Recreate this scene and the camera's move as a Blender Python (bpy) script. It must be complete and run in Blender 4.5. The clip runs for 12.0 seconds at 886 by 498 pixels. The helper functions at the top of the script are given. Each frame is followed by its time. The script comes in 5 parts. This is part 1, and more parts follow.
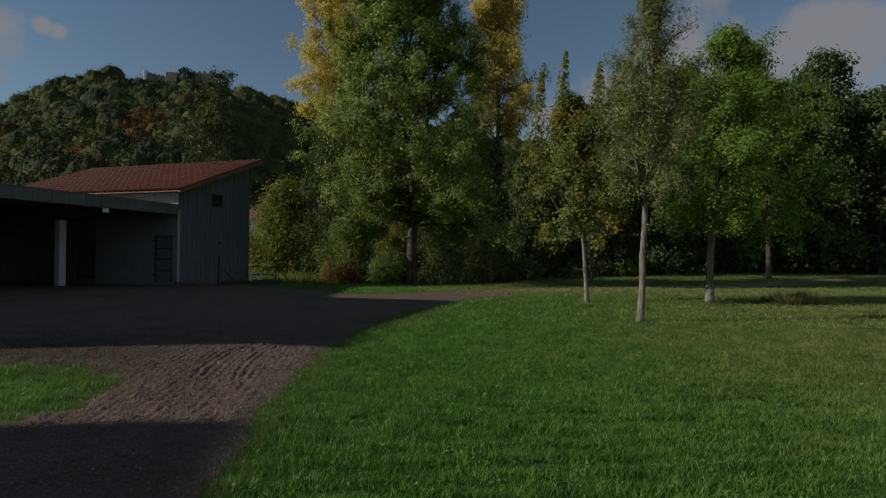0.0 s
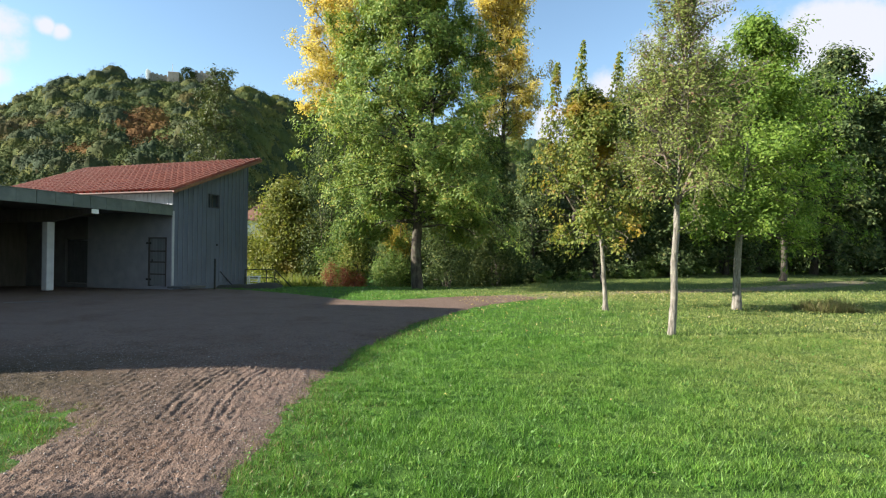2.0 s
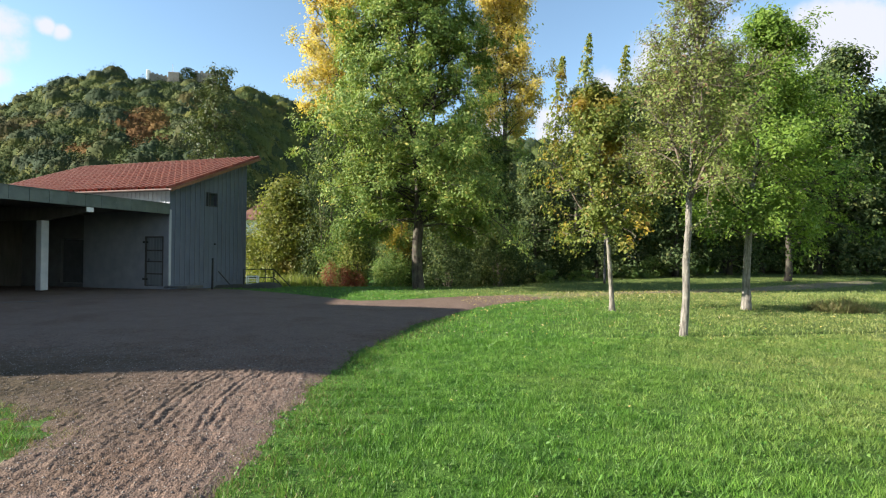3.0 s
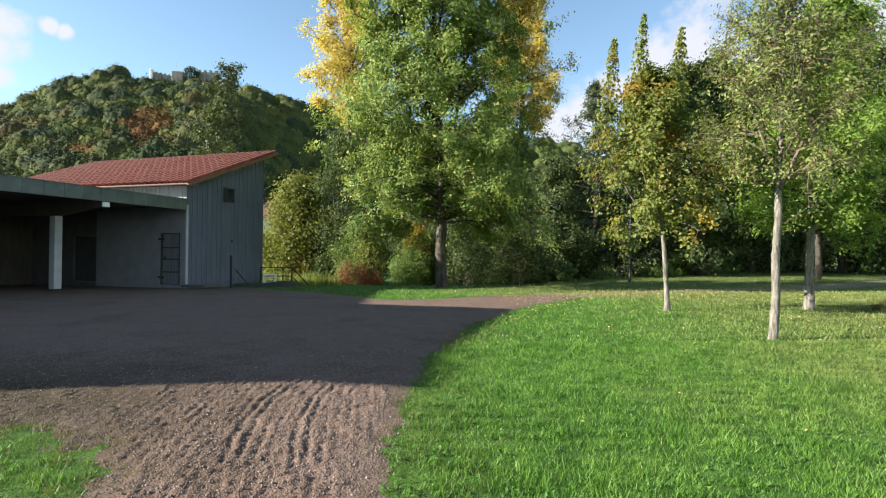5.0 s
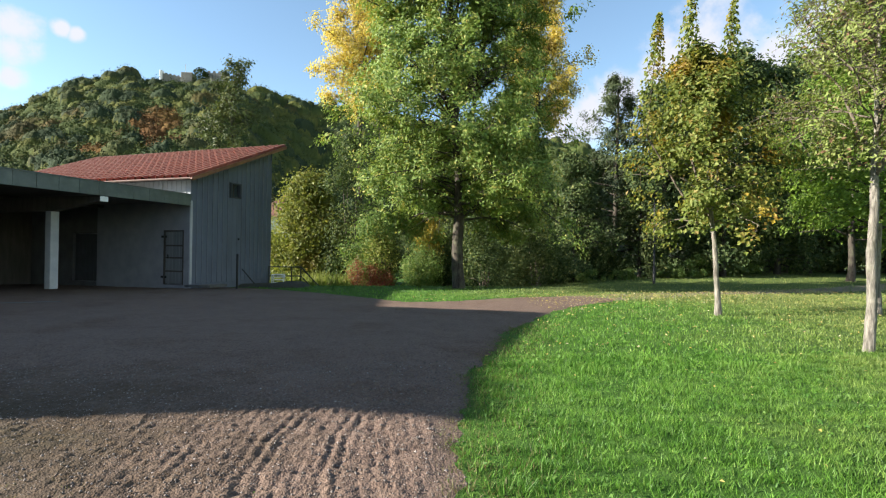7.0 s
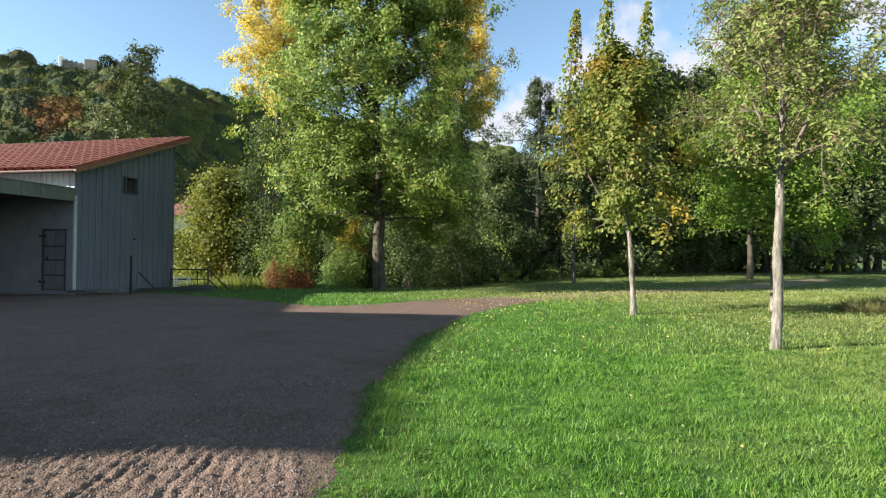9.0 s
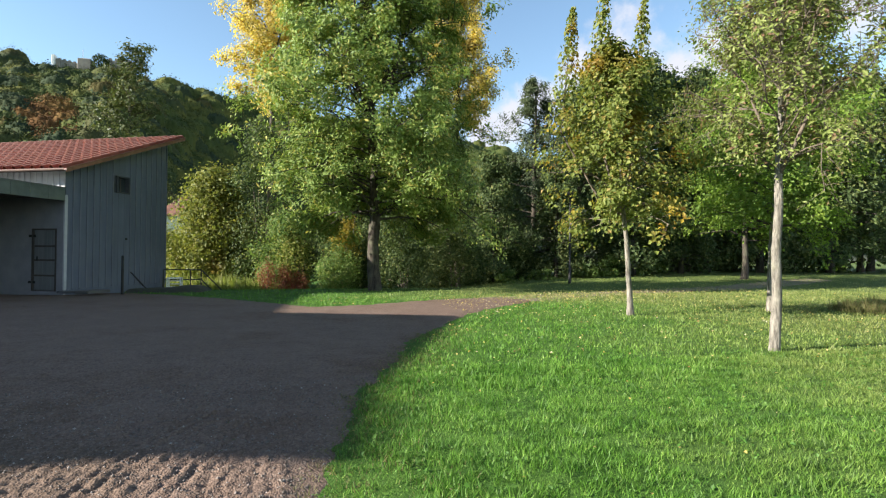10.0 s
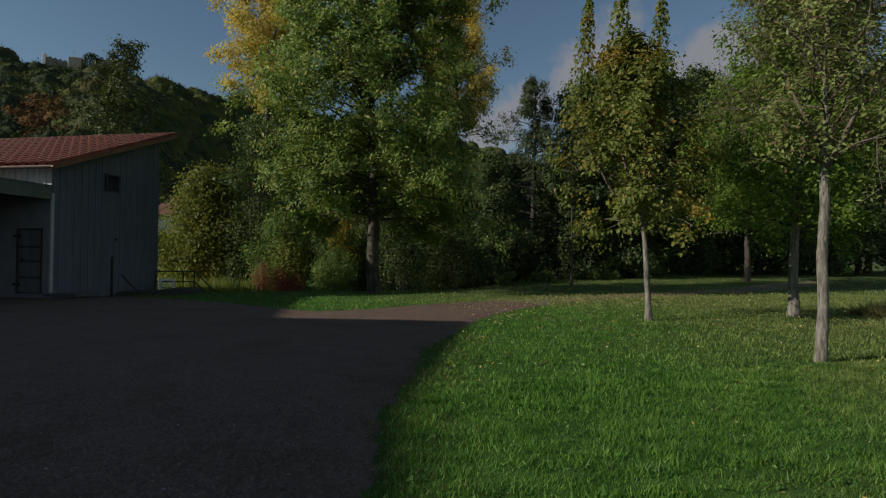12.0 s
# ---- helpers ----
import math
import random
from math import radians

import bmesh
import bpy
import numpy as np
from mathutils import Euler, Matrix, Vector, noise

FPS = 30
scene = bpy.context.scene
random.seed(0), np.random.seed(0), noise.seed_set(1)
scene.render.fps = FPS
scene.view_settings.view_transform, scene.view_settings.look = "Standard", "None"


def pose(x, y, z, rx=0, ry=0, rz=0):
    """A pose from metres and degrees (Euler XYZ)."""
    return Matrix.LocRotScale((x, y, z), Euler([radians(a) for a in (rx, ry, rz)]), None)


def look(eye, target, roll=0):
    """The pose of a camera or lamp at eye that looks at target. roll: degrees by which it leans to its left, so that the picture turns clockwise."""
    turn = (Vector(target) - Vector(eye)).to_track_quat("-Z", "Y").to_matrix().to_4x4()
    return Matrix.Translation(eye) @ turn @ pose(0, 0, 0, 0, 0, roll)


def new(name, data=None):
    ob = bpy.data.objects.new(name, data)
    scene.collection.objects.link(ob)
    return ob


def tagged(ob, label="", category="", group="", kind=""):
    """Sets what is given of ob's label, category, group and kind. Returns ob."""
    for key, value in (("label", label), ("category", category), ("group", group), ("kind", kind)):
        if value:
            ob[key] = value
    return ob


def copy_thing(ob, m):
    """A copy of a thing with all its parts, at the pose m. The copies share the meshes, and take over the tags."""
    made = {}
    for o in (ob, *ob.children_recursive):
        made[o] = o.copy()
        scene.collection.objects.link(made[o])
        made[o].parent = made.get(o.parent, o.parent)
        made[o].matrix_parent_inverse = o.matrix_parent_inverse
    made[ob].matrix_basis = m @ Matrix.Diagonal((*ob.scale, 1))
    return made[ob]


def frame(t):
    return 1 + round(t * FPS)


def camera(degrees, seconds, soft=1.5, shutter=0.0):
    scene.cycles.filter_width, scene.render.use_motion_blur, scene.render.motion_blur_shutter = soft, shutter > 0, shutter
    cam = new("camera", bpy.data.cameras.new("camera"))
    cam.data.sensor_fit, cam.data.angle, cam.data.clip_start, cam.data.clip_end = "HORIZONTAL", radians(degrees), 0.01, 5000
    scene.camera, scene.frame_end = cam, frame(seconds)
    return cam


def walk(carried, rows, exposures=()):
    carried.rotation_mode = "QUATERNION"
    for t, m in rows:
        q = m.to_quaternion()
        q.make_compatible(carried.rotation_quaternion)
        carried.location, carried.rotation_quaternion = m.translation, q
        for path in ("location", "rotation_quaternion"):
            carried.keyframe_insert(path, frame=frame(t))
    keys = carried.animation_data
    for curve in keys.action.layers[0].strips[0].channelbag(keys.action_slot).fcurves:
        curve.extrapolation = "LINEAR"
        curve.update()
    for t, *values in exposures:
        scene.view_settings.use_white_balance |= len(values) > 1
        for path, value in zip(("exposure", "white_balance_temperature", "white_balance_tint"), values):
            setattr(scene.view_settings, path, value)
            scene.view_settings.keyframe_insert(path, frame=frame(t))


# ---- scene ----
cam = camera(80.5, 12.0, soft=1.2)
PATH = [
    (0, (-0.93, 1.032, 1.346), (-0.679, 3.016, 1.365), 0.6),
    (0.5, (-1.017, 1.329, 1.435), (-0.767, 3.313, 1.455), 0.6),
    (1, (-1.021, 1.528, 1.458), (-0.774, 3.512, 1.479), 0.7),
    (1.5, (-1.014, 1.77, 1.453), (-0.768, 3.755, 1.473), 0.6),
    (2, (-0.971, 2.035, 1.467), (-0.728, 4.02, 1.485), 0.6),
    (2.5, (-0.933, 2.206, 1.443), (-0.69, 4.191, 1.462), 0.6),
    (4.5, (-1.566, 3.126, 1.39), (-1.331, 5.113, 1.409), 0.6),
    (5, (-1.86, 3.386, 1.343), (-1.627, 5.372, 1.359), 0.6),
    (5.5, (-2.135, 3.722, 1.307), (-1.901, 5.708, 1.328), 0.7),
    (6, (-2.218, 4.033, 1.295), (-2.014, 6.022, 1.311), 0.7),
    (6.5, (-2.188, 4.278, 1.274), (-1.987, 6.268, 1.291), 0.7),
    (7, (-2.117, 4.626, 1.27), (-1.912, 6.615, 1.288), 0.7),
    (7.5, (-2.025, 4.912, 1.275), (-1.67, 6.881, 1.294), 0.6),
    (9.5, (-1.682, 5.297, 1.247), (-1.203, 7.238, 1.273), 0.5),
    (10, (-1.683, 5.359, 1.25), (-1.194, 7.298, 1.276), 0.5),
    (10.5, (-1.72, 5.413, 1.256), (-1.226, 7.351, 1.281), 0.5),
    (11, (-1.766, 5.529, 1.264), (-1.267, 7.466, 1.289), 0.5),
    (11.5, (-1.799, 5.719, 1.281), (-1.295, 7.654, 1.309), 0.5),
    (12, (-1.848, 6.017, 1.263), (-1.335, 7.95, 1.294), 0.6),
]
# the clip fades in from black and out again
EXPOSURE = 1.55
FADE = [(0.0, -2.15), (0.5, -1.25), (1.0, -0.5), (1.5, 0.0), (2.0, 0.0), (10.5, 0.0), (11.0, -0.35), (11.5, -1.05), (12.0, -1.95)]
walk(cam, [(t, look(eye, target, roll)) for t, eye, target, roll in PATH],
     exposures=[(t, EXPOSURE + e) for t, e in FADE])

# ---- light ----
SUN_EL, SUN_TO = radians(23), Vector((-1.0, -0.06, 0)).normalized()
sun_dir = Vector((SUN_TO.x * math.cos(SUN_EL), SUN_TO.y * math.cos(SUN_EL), math.sin(SUN_EL)))
sun = new("sun", bpy.data.lights.new("sun", "SUN"))
sun.data.energy, sun.data.angle, sun.data.color = 5.0, radians(0.6), (1.0, 0.945, 0.865)
sun.matrix_world = look((0, 0, 60), Vector((0, 0, 60)) - sun_dir)

world = bpy.data.worlds.new("sky")
scene.world = world
world.use_nodes = True
wn, wl = world.node_tree.nodes, world.node_tree.links
wn.clear()
sky = wn.new("ShaderNodeTexSky")
sky.sky_type, sky.sun_disc = "NISHITA", False
sky.sun_elevation, sky.sun_rotation = SUN_EL, math.atan2(SUN_TO.x, SUN_TO.y)
sky.air_density, sky.dust_density, sky.ozone_density = 1.0, 0.0, 1.0


def wmath(op, a, b=None):
    n = wn.new("ShaderNodeMath")
    n.operation = op
    for i, v in enumerate((a, b)):
        if v is None:
            continue
        if isinstance(v, (int, float)):
            n.inputs[i].default_value = v
        else:
            wl.new(v, n.inputs[i])
    return n.outputs[0]


coord = wn.new("ShaderNodeTexCoord").outputs["Generated"]
puff = wn.new("ShaderNodeTexNoise")
puff.inputs["Scale"].default_value, puff.inputs["Detail"].default_value, puff.inputs["Roughness"].default_value = 7.0, 8.0, 0.6
wl.new(coord, puff.inputs["Vector"])
# cumulus banks low over the horizon: azimuth (degrees right of +y), elevation, angular size
banks = [(-34.2, 18.2, 1.45), (-34.0, 16.4, 1.4), (-33.9, 14.0, 1.1), (-30.4, 18.9, 0.55), (-29.4, 18.7, 0.55), (13.1, 13.2, 2.5), (18.5, 12.5, 2.6), (21.5, 14.2, 3), (24.8, 16.8, 3), (28.5, 18.6, 3.4), (32, 19.0, 3.7), (35, 18.4, 3.7), (38, 17.4, 3.8),
         (42, 19.5, 4), (45.5, 18, 4.2), (52.5, 21, 3.5), (75, 20, 12), (120, 25, 14), (180, 22, 16), (-100, 30, 12), (-150, 18, 12)]
mask = None
for az, el, size in banks:
    d = Vector((math.sin(radians(az)) * math.cos(radians(el)), math.cos(radians(az)) * math.cos(radians(el)), math.sin(radians(el))))
    dist = wn.new("ShaderNodeVectorMath")
    dist.operation = "DISTANCE"
    wl.new(coord, dist.inputs[0])
    dist.inputs[1].default_value = d
    near = wmath("SUBTRACT", 1.0, wmath("DIVIDE", dist.outputs["Value"], radians(size * 1.45)))
    mask = near if mask is None else wmath("MAXIMUM", mask, near)
soft = wmath("ADD", wmath("MULTIPLY", mask, 0.75), wmath("MULTIPLY", wmath("SUBTRACT", puff.outputs["Fac"], 0.52), 2.6))
ramp = wn.new("ShaderNodeMapRange")
ramp.interpolation_type = "SMOOTHSTEP"
wl.new(soft, ramp.inputs["Value"])
ramp.inputs["From Min"].default_value, ramp.inputs["From Max"].default_value = 0.05, 0.6
mixed = wn.new("ShaderNodeMix")
mixed.data_type = "RGBA"
wl.new(wmath("MULTIPLY", ramp.outputs["Result"], 0.95), mixed.inputs["Factor"])
tint = wn.new("ShaderNodeMix")
tint.data_type, tint.blend_type = "RGBA", "MULTIPLY"
tint.inputs["Factor"].default_value, tint.inputs["B"].default_value = 1.0, (0.94, 1.0, 0.99, 1)
wl.new(sky.outputs["Color"], tint.inputs["A"])
wl.new(tint.outputs["Result"], mixed.inputs["A"])
mixed.inputs["B"].default_value = (3.45, 3.5, 3.85, 1)
back = wn.new("ShaderNodeBackground")
back.inputs["Strength"].default_value = 0.09
wl.new(mixed.outputs["Result"], back.inputs["Color"])
wl.new(back.outputs["Background"], wn.new("ShaderNodeOutputWorld").inputs["Surface"])


# ---- materials ----
class Nodes:
    """A node material under construction."""

    def __init__(self, name):
        self.m = bpy.data.materials.new(name)
        self.m.use_nodes = True
        self.n, self.l = self.m.node_tree.nodes, self.m.node_tree.links
        self.n.clear()
        self.out = self.n.new("ShaderNodeOutputMaterial")

    def put(self, socket, v):
        if isinstance(v, bpy.types.NodeSocket):
            self.l.new(v, socket)
        elif isinstance(v, (tuple, list)) and len(v) == 3 and socket.type == "RGBA":
            socket.default_value = (*v, 1)
        else:
            socket.default_value = v

    def math(self, op, a, b=0.0):
        n = self.n.new("ShaderNodeMath")
        n.operation = op
        self.put(n.inputs[0], a), self.put(n.inputs[1], b)
        return n.outputs[0]

    def place(self, kind="Object", scale=None):
        v = self.n.new("ShaderNodeTexCoord").outputs[kind]
        if scale:
            mp = self.n.new("ShaderNodeMapping")
            mp.inputs["Scale"].default_value = scale
            self.l.new(v, mp.inputs["Vector"])
            v = mp.outputs["Vector"]
        return v

    def world_place(self):
        return self.n.new("ShaderNodeNewGeometry").outputs["Position"]

    def noise(self, scale, detail=4.0, rough=0.55, where=None, distort=0.0):
        n = self.n.new("ShaderNodeTexNoise")
        n.inputs["Scale"].default_value, n.inputs["Detail"].default_value = scale, detail
        n.inputs["Roughness"].default_value, n.inputs["Distortion"].default_value = rough, distort
        self.l.new(where or self.place(), n.inputs["Vector"])
        return n.outputs["Fac"]

    def voronoi(self, scale, where=None, out="Distance", feature="F1"):
        n = self.n.new("ShaderNodeTexVoronoi")
        n.feature = feature
        n.inputs["Scale"].default_value = scale
        self.l.new(where or self.place(), n.inputs["Vector"])
        return n.outputs[out]

    def span(self, v, lo, hi, a=0.0, b=1.0):
        n = self.n.new("ShaderNodeMapRange")
        self.put(n.inputs["Value"], v)
        for k, x in (("From Min", lo), ("From Max", hi), ("To Min", a), ("To Max", b)):
            n.inputs[k].default_value = x
        return n.outputs["Result"]

    def ramp(self, v, stops, hard=False):
        n = self.n.new("ShaderNodeValToRGB")
        if hard:
            n.color_ramp.interpolation = "CONSTANT"
        e = n.color_ramp.elements
        while len(e) < len(stops):
            e.new(0.5)
        for el, (p, c) in zip(e, stops):
            el.position, el.color = p, (*c, 1)
        self.put(n.inputs["Fac"], v)
        return n.outputs["Color"]

    def mix(self, f, a, b, blend="MIX"):
        n = self.n.new("ShaderNodeMix")
        n.data_type, n.blend_type = "RGBA", blend
        self.put(n.inputs["Factor"], f), self.put(n.inputs["A"], a), self.put(n.inputs["B"], b)
        return n.outputs["Result"]

    def bump(self, h, strength=0.5, dist=0.01, under=None):
        n = self.n.new("ShaderNodeBump")
        n.inputs["Strength"].default_value, n.inputs["Distance"].default_value = strength, dist
        self.l.new(h, n.inputs["Height"])
        if under:
            self.l.new(under, n.inputs["Normal"])
        return n.outputs["Normal"]

    def island(self):
        return self.n.new("ShaderNodeNewGeometry").outputs["Random Per Island"]

    def each(self):
        return self.n.new("ShaderNodeObjectInfo").outputs["Random"]

    def principled(self, color, rough=0.6, metal=0.0, normal=None, spec=0.5):
        n = self.n.new("ShaderNodeBsdfPrincipled")
        self.put(n.inputs["Base Color"], color), self.put(n.inputs["Roughness"], rough)
        n.inputs["Metallic"].default_value, n.inputs["Specular IOR Level"].default_value = metal, spec
        if normal:
            self.l.new(normal, n.inputs["Normal"])
        return n.outputs["BSDF"]

    def done(self, shader):
        self.l.new(shader, self.out.inputs["Surface"])
        return self.m


def leaf_material(name, stops, patch=None, patch_scale=0.4, patch_at=0.55, glow=0.45, rough=0.55):
    """Leaves: a colour for each leaf, larger patches of another colour, light coming through."""
    k = Nodes(name)
    c = k.ramp(k.island(), stops)
    where = k.world_place()
    if patch:
        f = k.span(k.noise(patch_scale, 2.0, 0.5, where), patch_at, patch_at + 0.12)
        c = k.mix(f, c, k.ramp(k.island(), patch))
    c = k.mix(k.span(k.noise(9.0, 2.0, 0.5, where), 0.3, 0.7, 0.0, 0.35), c, k.mix(1.0, c, (0.6, 0.62, 0.5), "MULTIPLY"))
    a = k.principled(k.mix(1.0, c, (1.0, 1.0, 1.15), "MULTIPLY"), rough, spec=0.3)
    t = k.n.new("ShaderNodeBsdfTranslucent")
    k.put(t.inputs["Color"], k.mix(1.0, c, (1.0, 1.0, 0.8), "MULTIPLY"))
    s = k.n.new("ShaderNodeMixShader")
    s.inputs["Fac"].default_value = glow
    k.l.new(a, s.inputs[1]), k.l.new(t.outputs["BSDF"], s.inputs[2])
    return k.done(s.outputs["Shader"])


def plain(name, a, b, scale=6.0, rough=0.7, metal=0.0, relief=0.3, dist=0.004, stretch=None, fine=60.0):
    """A surface of two mixed tones, stains over it and fine grain."""
    k = Nodes(name)
    where = k.place(scale=stretch) if stretch else k.place()
    c = k.mix(k.span(k.noise(scale, 5.0, 0.6, where), 0.3, 0.7), a, b)
    c = k.mix(k.span(k.noise(scale * 0.17, 3.0), 0.35, 0.75, 0.0, 0.3), c, k.mix(1.0, c, (0.55, 0.53, 0.5), "MULTIPLY"))
    c = k.mix(k.span(k.each(), 0, 1, 0.0, 0.18), c, k.mix(1.0, c, (0.6, 0.6, 0.6), "MULTIPLY"))
    h = k.noise(fine, 4.0, 0.6, where)
    return k.done(k.principled(c, k.span(h, 0.2, 0.8, rough - 0.1, min(1, rough + 0.1)), metal, k.bump(h, relief, dist)))


leaf_big = leaf_material("leaf_willow_green", [(0.0, (0.125, 0.195, 0.034)), (0.5, (0.21, 0.295, 0.052)), (0.86, (0.32, 0.40, 0.09)), (0.97, (0.46, 0.41, 0.09))],
                         [(0.0, (0.11, 0.17, 0.035)), (0.7, (0.24, 0.25, 0.05)), (1.0, (0.36, 0.26, 0.05))], 0.33, 0.64, glow=0.33)
leaf_yellow = leaf_material("leaf_poplar_yellow", [(0.0, (0.58, 0.43, 0.06)), (0.5, (0.72, 0.58, 0.11)), (0.85, (0.66, 0.53, 0.22)), (1.0, (0.42, 0.41, 0.12))],
                            [(0.0, (0.5, 0.36, 0.09)), (1.0, (0.34, 0.28, 0.10))], 0.4, 0.6, glow=0.5)
leaf_maple = leaf_material("leaf_maple_turning", [(0.0, (0.12, 0.16, 0.028)), (0.5, (0.20, 0.245, 0.045)), (0.85, (0.33, 0.35, 0.08)), (1.0, (0.36, 0.25, 0.06))],
                           [(0.0, (0.47, 0.36, 0.04)), (0.6, (0.40, 0.27, 0.04)), (1.0, (0.28, 0.15, 0.04))], 0.9, 0.56, glow=0.5)
leaf_fruit = leaf_material("leaf_dull_green", [(0.0, (0.16, 0.205, 0.04)), (0.55, (0.25, 0.295, 0.07)), (0.85, (0.37, 0.42, 0.115)), (0.94, (0.24, 0.14, 0.07))],
                           [(0.0, (0.2, 0.15, 0.06)), (1.0, (0.13, 0.08, 0.04))], 0.8, 0.64, glow=0.45)
leaf_bright = leaf_material("leaf_bright_green", [(0.0, (0.11, 0.19, 0.022)), (0.6, (0.18, 0.285, 0.036)), (1.0, (0.28, 0.37, 0.06))],
                            [(0.0, (0.06, 0.13, 0.02)), (1.0, (0.2, 0.27, 0.05))], 0.6, 0.6, glow=0.5)
leaf_wood = leaf_material("leaf_wood_dark", [(0.0, (0.05, 0.08, 0.022)), (0.6, (0.09, 0.13, 0.036)), (0.9, (0.16, 0.21, 0.065)), (1.0, (0.26, 0.26, 0.075))],
                          [(0.0, (0.06, 0.085, 0.022)), (1.0, (0.15, 0.16, 0.04))], 0.16, 0.56, glow=0.42, rough=0.6)
leaf_slim = leaf_material("leaf_olive_thin", [(0.0, (0.055, 0.075, 0.018)), (0.7, (0.10, 0.125, 0.03)), (1.0, (0.16, 0.16, 0.045))], glow=0.25)
leaf_pine = leaf_material("leaf_grey_green", [(0.0, (0.06, 0.085, 0.035)), (1.0, (0.12, 0.15, 0.06))], glow=0.35)
leaf_shrub = leaf_material("leaf_shrub_olive", [(0.0, (0.15, 0.175, 0.03)), (0.6, (0.215, 0.235, 0.04)), (1.0, (0.29, 0.27, 0.055))],
                           [(0.0, (0.2, 0.17, 0.04)), (1.0, (0.26, 0.19, 0.05))], 0.5, 0.6)
leaf_red = leaf_material("leaf_shrub_red", [(0.0, (0.24, 0.065, 0.04)), (0.6, (0.34, 0.11, 0.065)), (1.0, (0.34, 0.24, 0.08))])
leaf_gold = leaf_material("leaf_shrub_gold", [(0.0, (0.28, 0.22, 0.025)), (0.6, (0.40, 0.29, 0.035)), (1.0, (0.17, 0.21, 0.035))])
leaf_under = leaf_material("leaf_undergrowth", [(0.0, (0.11, 0.185, 0.036)), (0.7, (0.19, 0.28, 0.065)), (1.0, (0.31, 0.33, 0.085))])
leaf_fallen = leaf_material("leaf_fallen", [(0.0, (0.4, 0.3, 0.05)), (0.5, (0.5, 0.42, 0.14)), (0.8, (0.3, 0.17, 0.05)), (1.0, (0.55, 0.5, 0.3))], glow=0.1)


def bark(name, a, b, scale):
    k = Nodes(name)
    where = k.place(scale=(1, 1, 0.22))
    f = k.noise(scale, 6.0, 0.65, where, 0.6)
    c = k.mix(k.span(f, 0.35, 0.65), a, b)
    c = k.mix(k.span(k.noise(3.0, 3.0), 0.5, 0.75, 0, 0.5), c, (0.16, 0.17, 0.1))
    return k.done(k.principled(c, 0.85, normal=k.bump(f, 0.9, 0.03), spec=0.2))


bark_pale = bark("bark_pale_grey", (0.085, 0.075, 0.06), (0.30, 0.27, 0.22), 22)
bark_dark = bark("bark_dark_brown", (0.025, 0.02, 0.016), (0.09, 0.075, 0.058), 9)
bark_twig = bark("bark_twig", (0.07, 0.055, 0.04), (0.2, 0.16, 0.12), 30)


def lawn_colors(k, v):
    """Green lawn, drier and browner towards the east, with mottled patches."""
    where = k.world_place()
    sep = k.n.new("ShaderNodeSeparateXYZ")
    k.l.new(where, sep.inputs[0])
    lie = k.math("ADD", k.math("ADD", sep.outputs["X"], k.span(sep.outputs["Y"], 8.0, 18.0, 0.0, -3.5)), k.span(sep.outputs["Y"], 17.5, 20.5, 0.0, 5.0))
    dry = k.span(k.math("ADD", lie, k.span(k.noise(0.35, 4.0, 0.6, where), 0, 1, -4.0, 4.0)), 0.2, 6.2, 0.0, 0.8)
    green = k.ramp(v, [(0.0, (0.072, 0.162, 0.02)), (0.4, (0.128, 0.272, 0.034)), (0.85, (0.185, 0.348, 0.052)), (1.0, (0.29, 0.40, 0.09))])
    straw = k.ramp(v, [(0.0, (0.15, 0.18, 0.04)), (0.5, (0.27, 0.28, 0.08)), (1.0, (0.42, 0.38, 0.16))])
    c = k.mix(dry, green, straw)
    m = k.span(k.noise(1.3, 4.0, 0.6, where), 0.42, 0.62, 0.0, 0.75)
    c = k.mix(m, c, k.mix(1.0, c, (0.55, 0.70, 0.5), "MULTIPLY"))
    m = k.span(k.noise(3.6, 5.0, 0.7, where), 0.46, 0.62, 0.0, 0.85)
    return k.mix(m, c, k.mix(1.0, c, (0.5, 0.6, 0.55), "MULTIPLY"))


k = Nodes("lawn_turf")
where = k.world_place()
f = k.noise(38.0, 5.0, 0.7, where)
c = lawn_colors(k, k.span(f, 0.25, 0.75))
c = k.mix(0.6, c, (0.032, 0.058, 0.014))
turf = k.done(k.principled(c, 0.9, normal=k.bump(f, 0.8, 0.04), spec=0.15))

k = Nodes("grass_blade")
c = lawn_colors(k, k.island())
a = k.principled(c, 0.5, spec=0.3)
t = k.n.new("ShaderNodeBsdfTranslucent")
k.put(t.inputs["Color"], c)
s = k.n.new("ShaderNodeMixShader")
s.inputs["Fac"].default_value = 0.35
k.l.new(a, s.inputs[1]), k.l.new(t.outputs["BSDF"], s.inputs[2])
blade = k.done(s.outputs["Shader"])

straw_blade = leaf_material("grass_dry", [(0.0, (0.08, 0.095, 0.026)), (0.4, (0.16, 0.15, 0.045)), (0.75, (0.24, 0.19, 0.08)), (1.0, (0.13, 0.19, 0.036))], glow=0.3)
weed_tall = leaf_material("leaf_tall_weed", [(0.0, (0.14, 0.19, 0.03)), (0.6, (0.24, 0.29, 0.05)), (1.0, (0.38, 0.35, 0.09))], glow=0.4)
weed_mat = leaf_material("leaf_clover", [(0.0, (0.06, 0.15, 0.018)), (0.7, (0.10, 0.23, 0.03)), (1.0, (0.18, 0.29, 0.06))], glow=0.35)

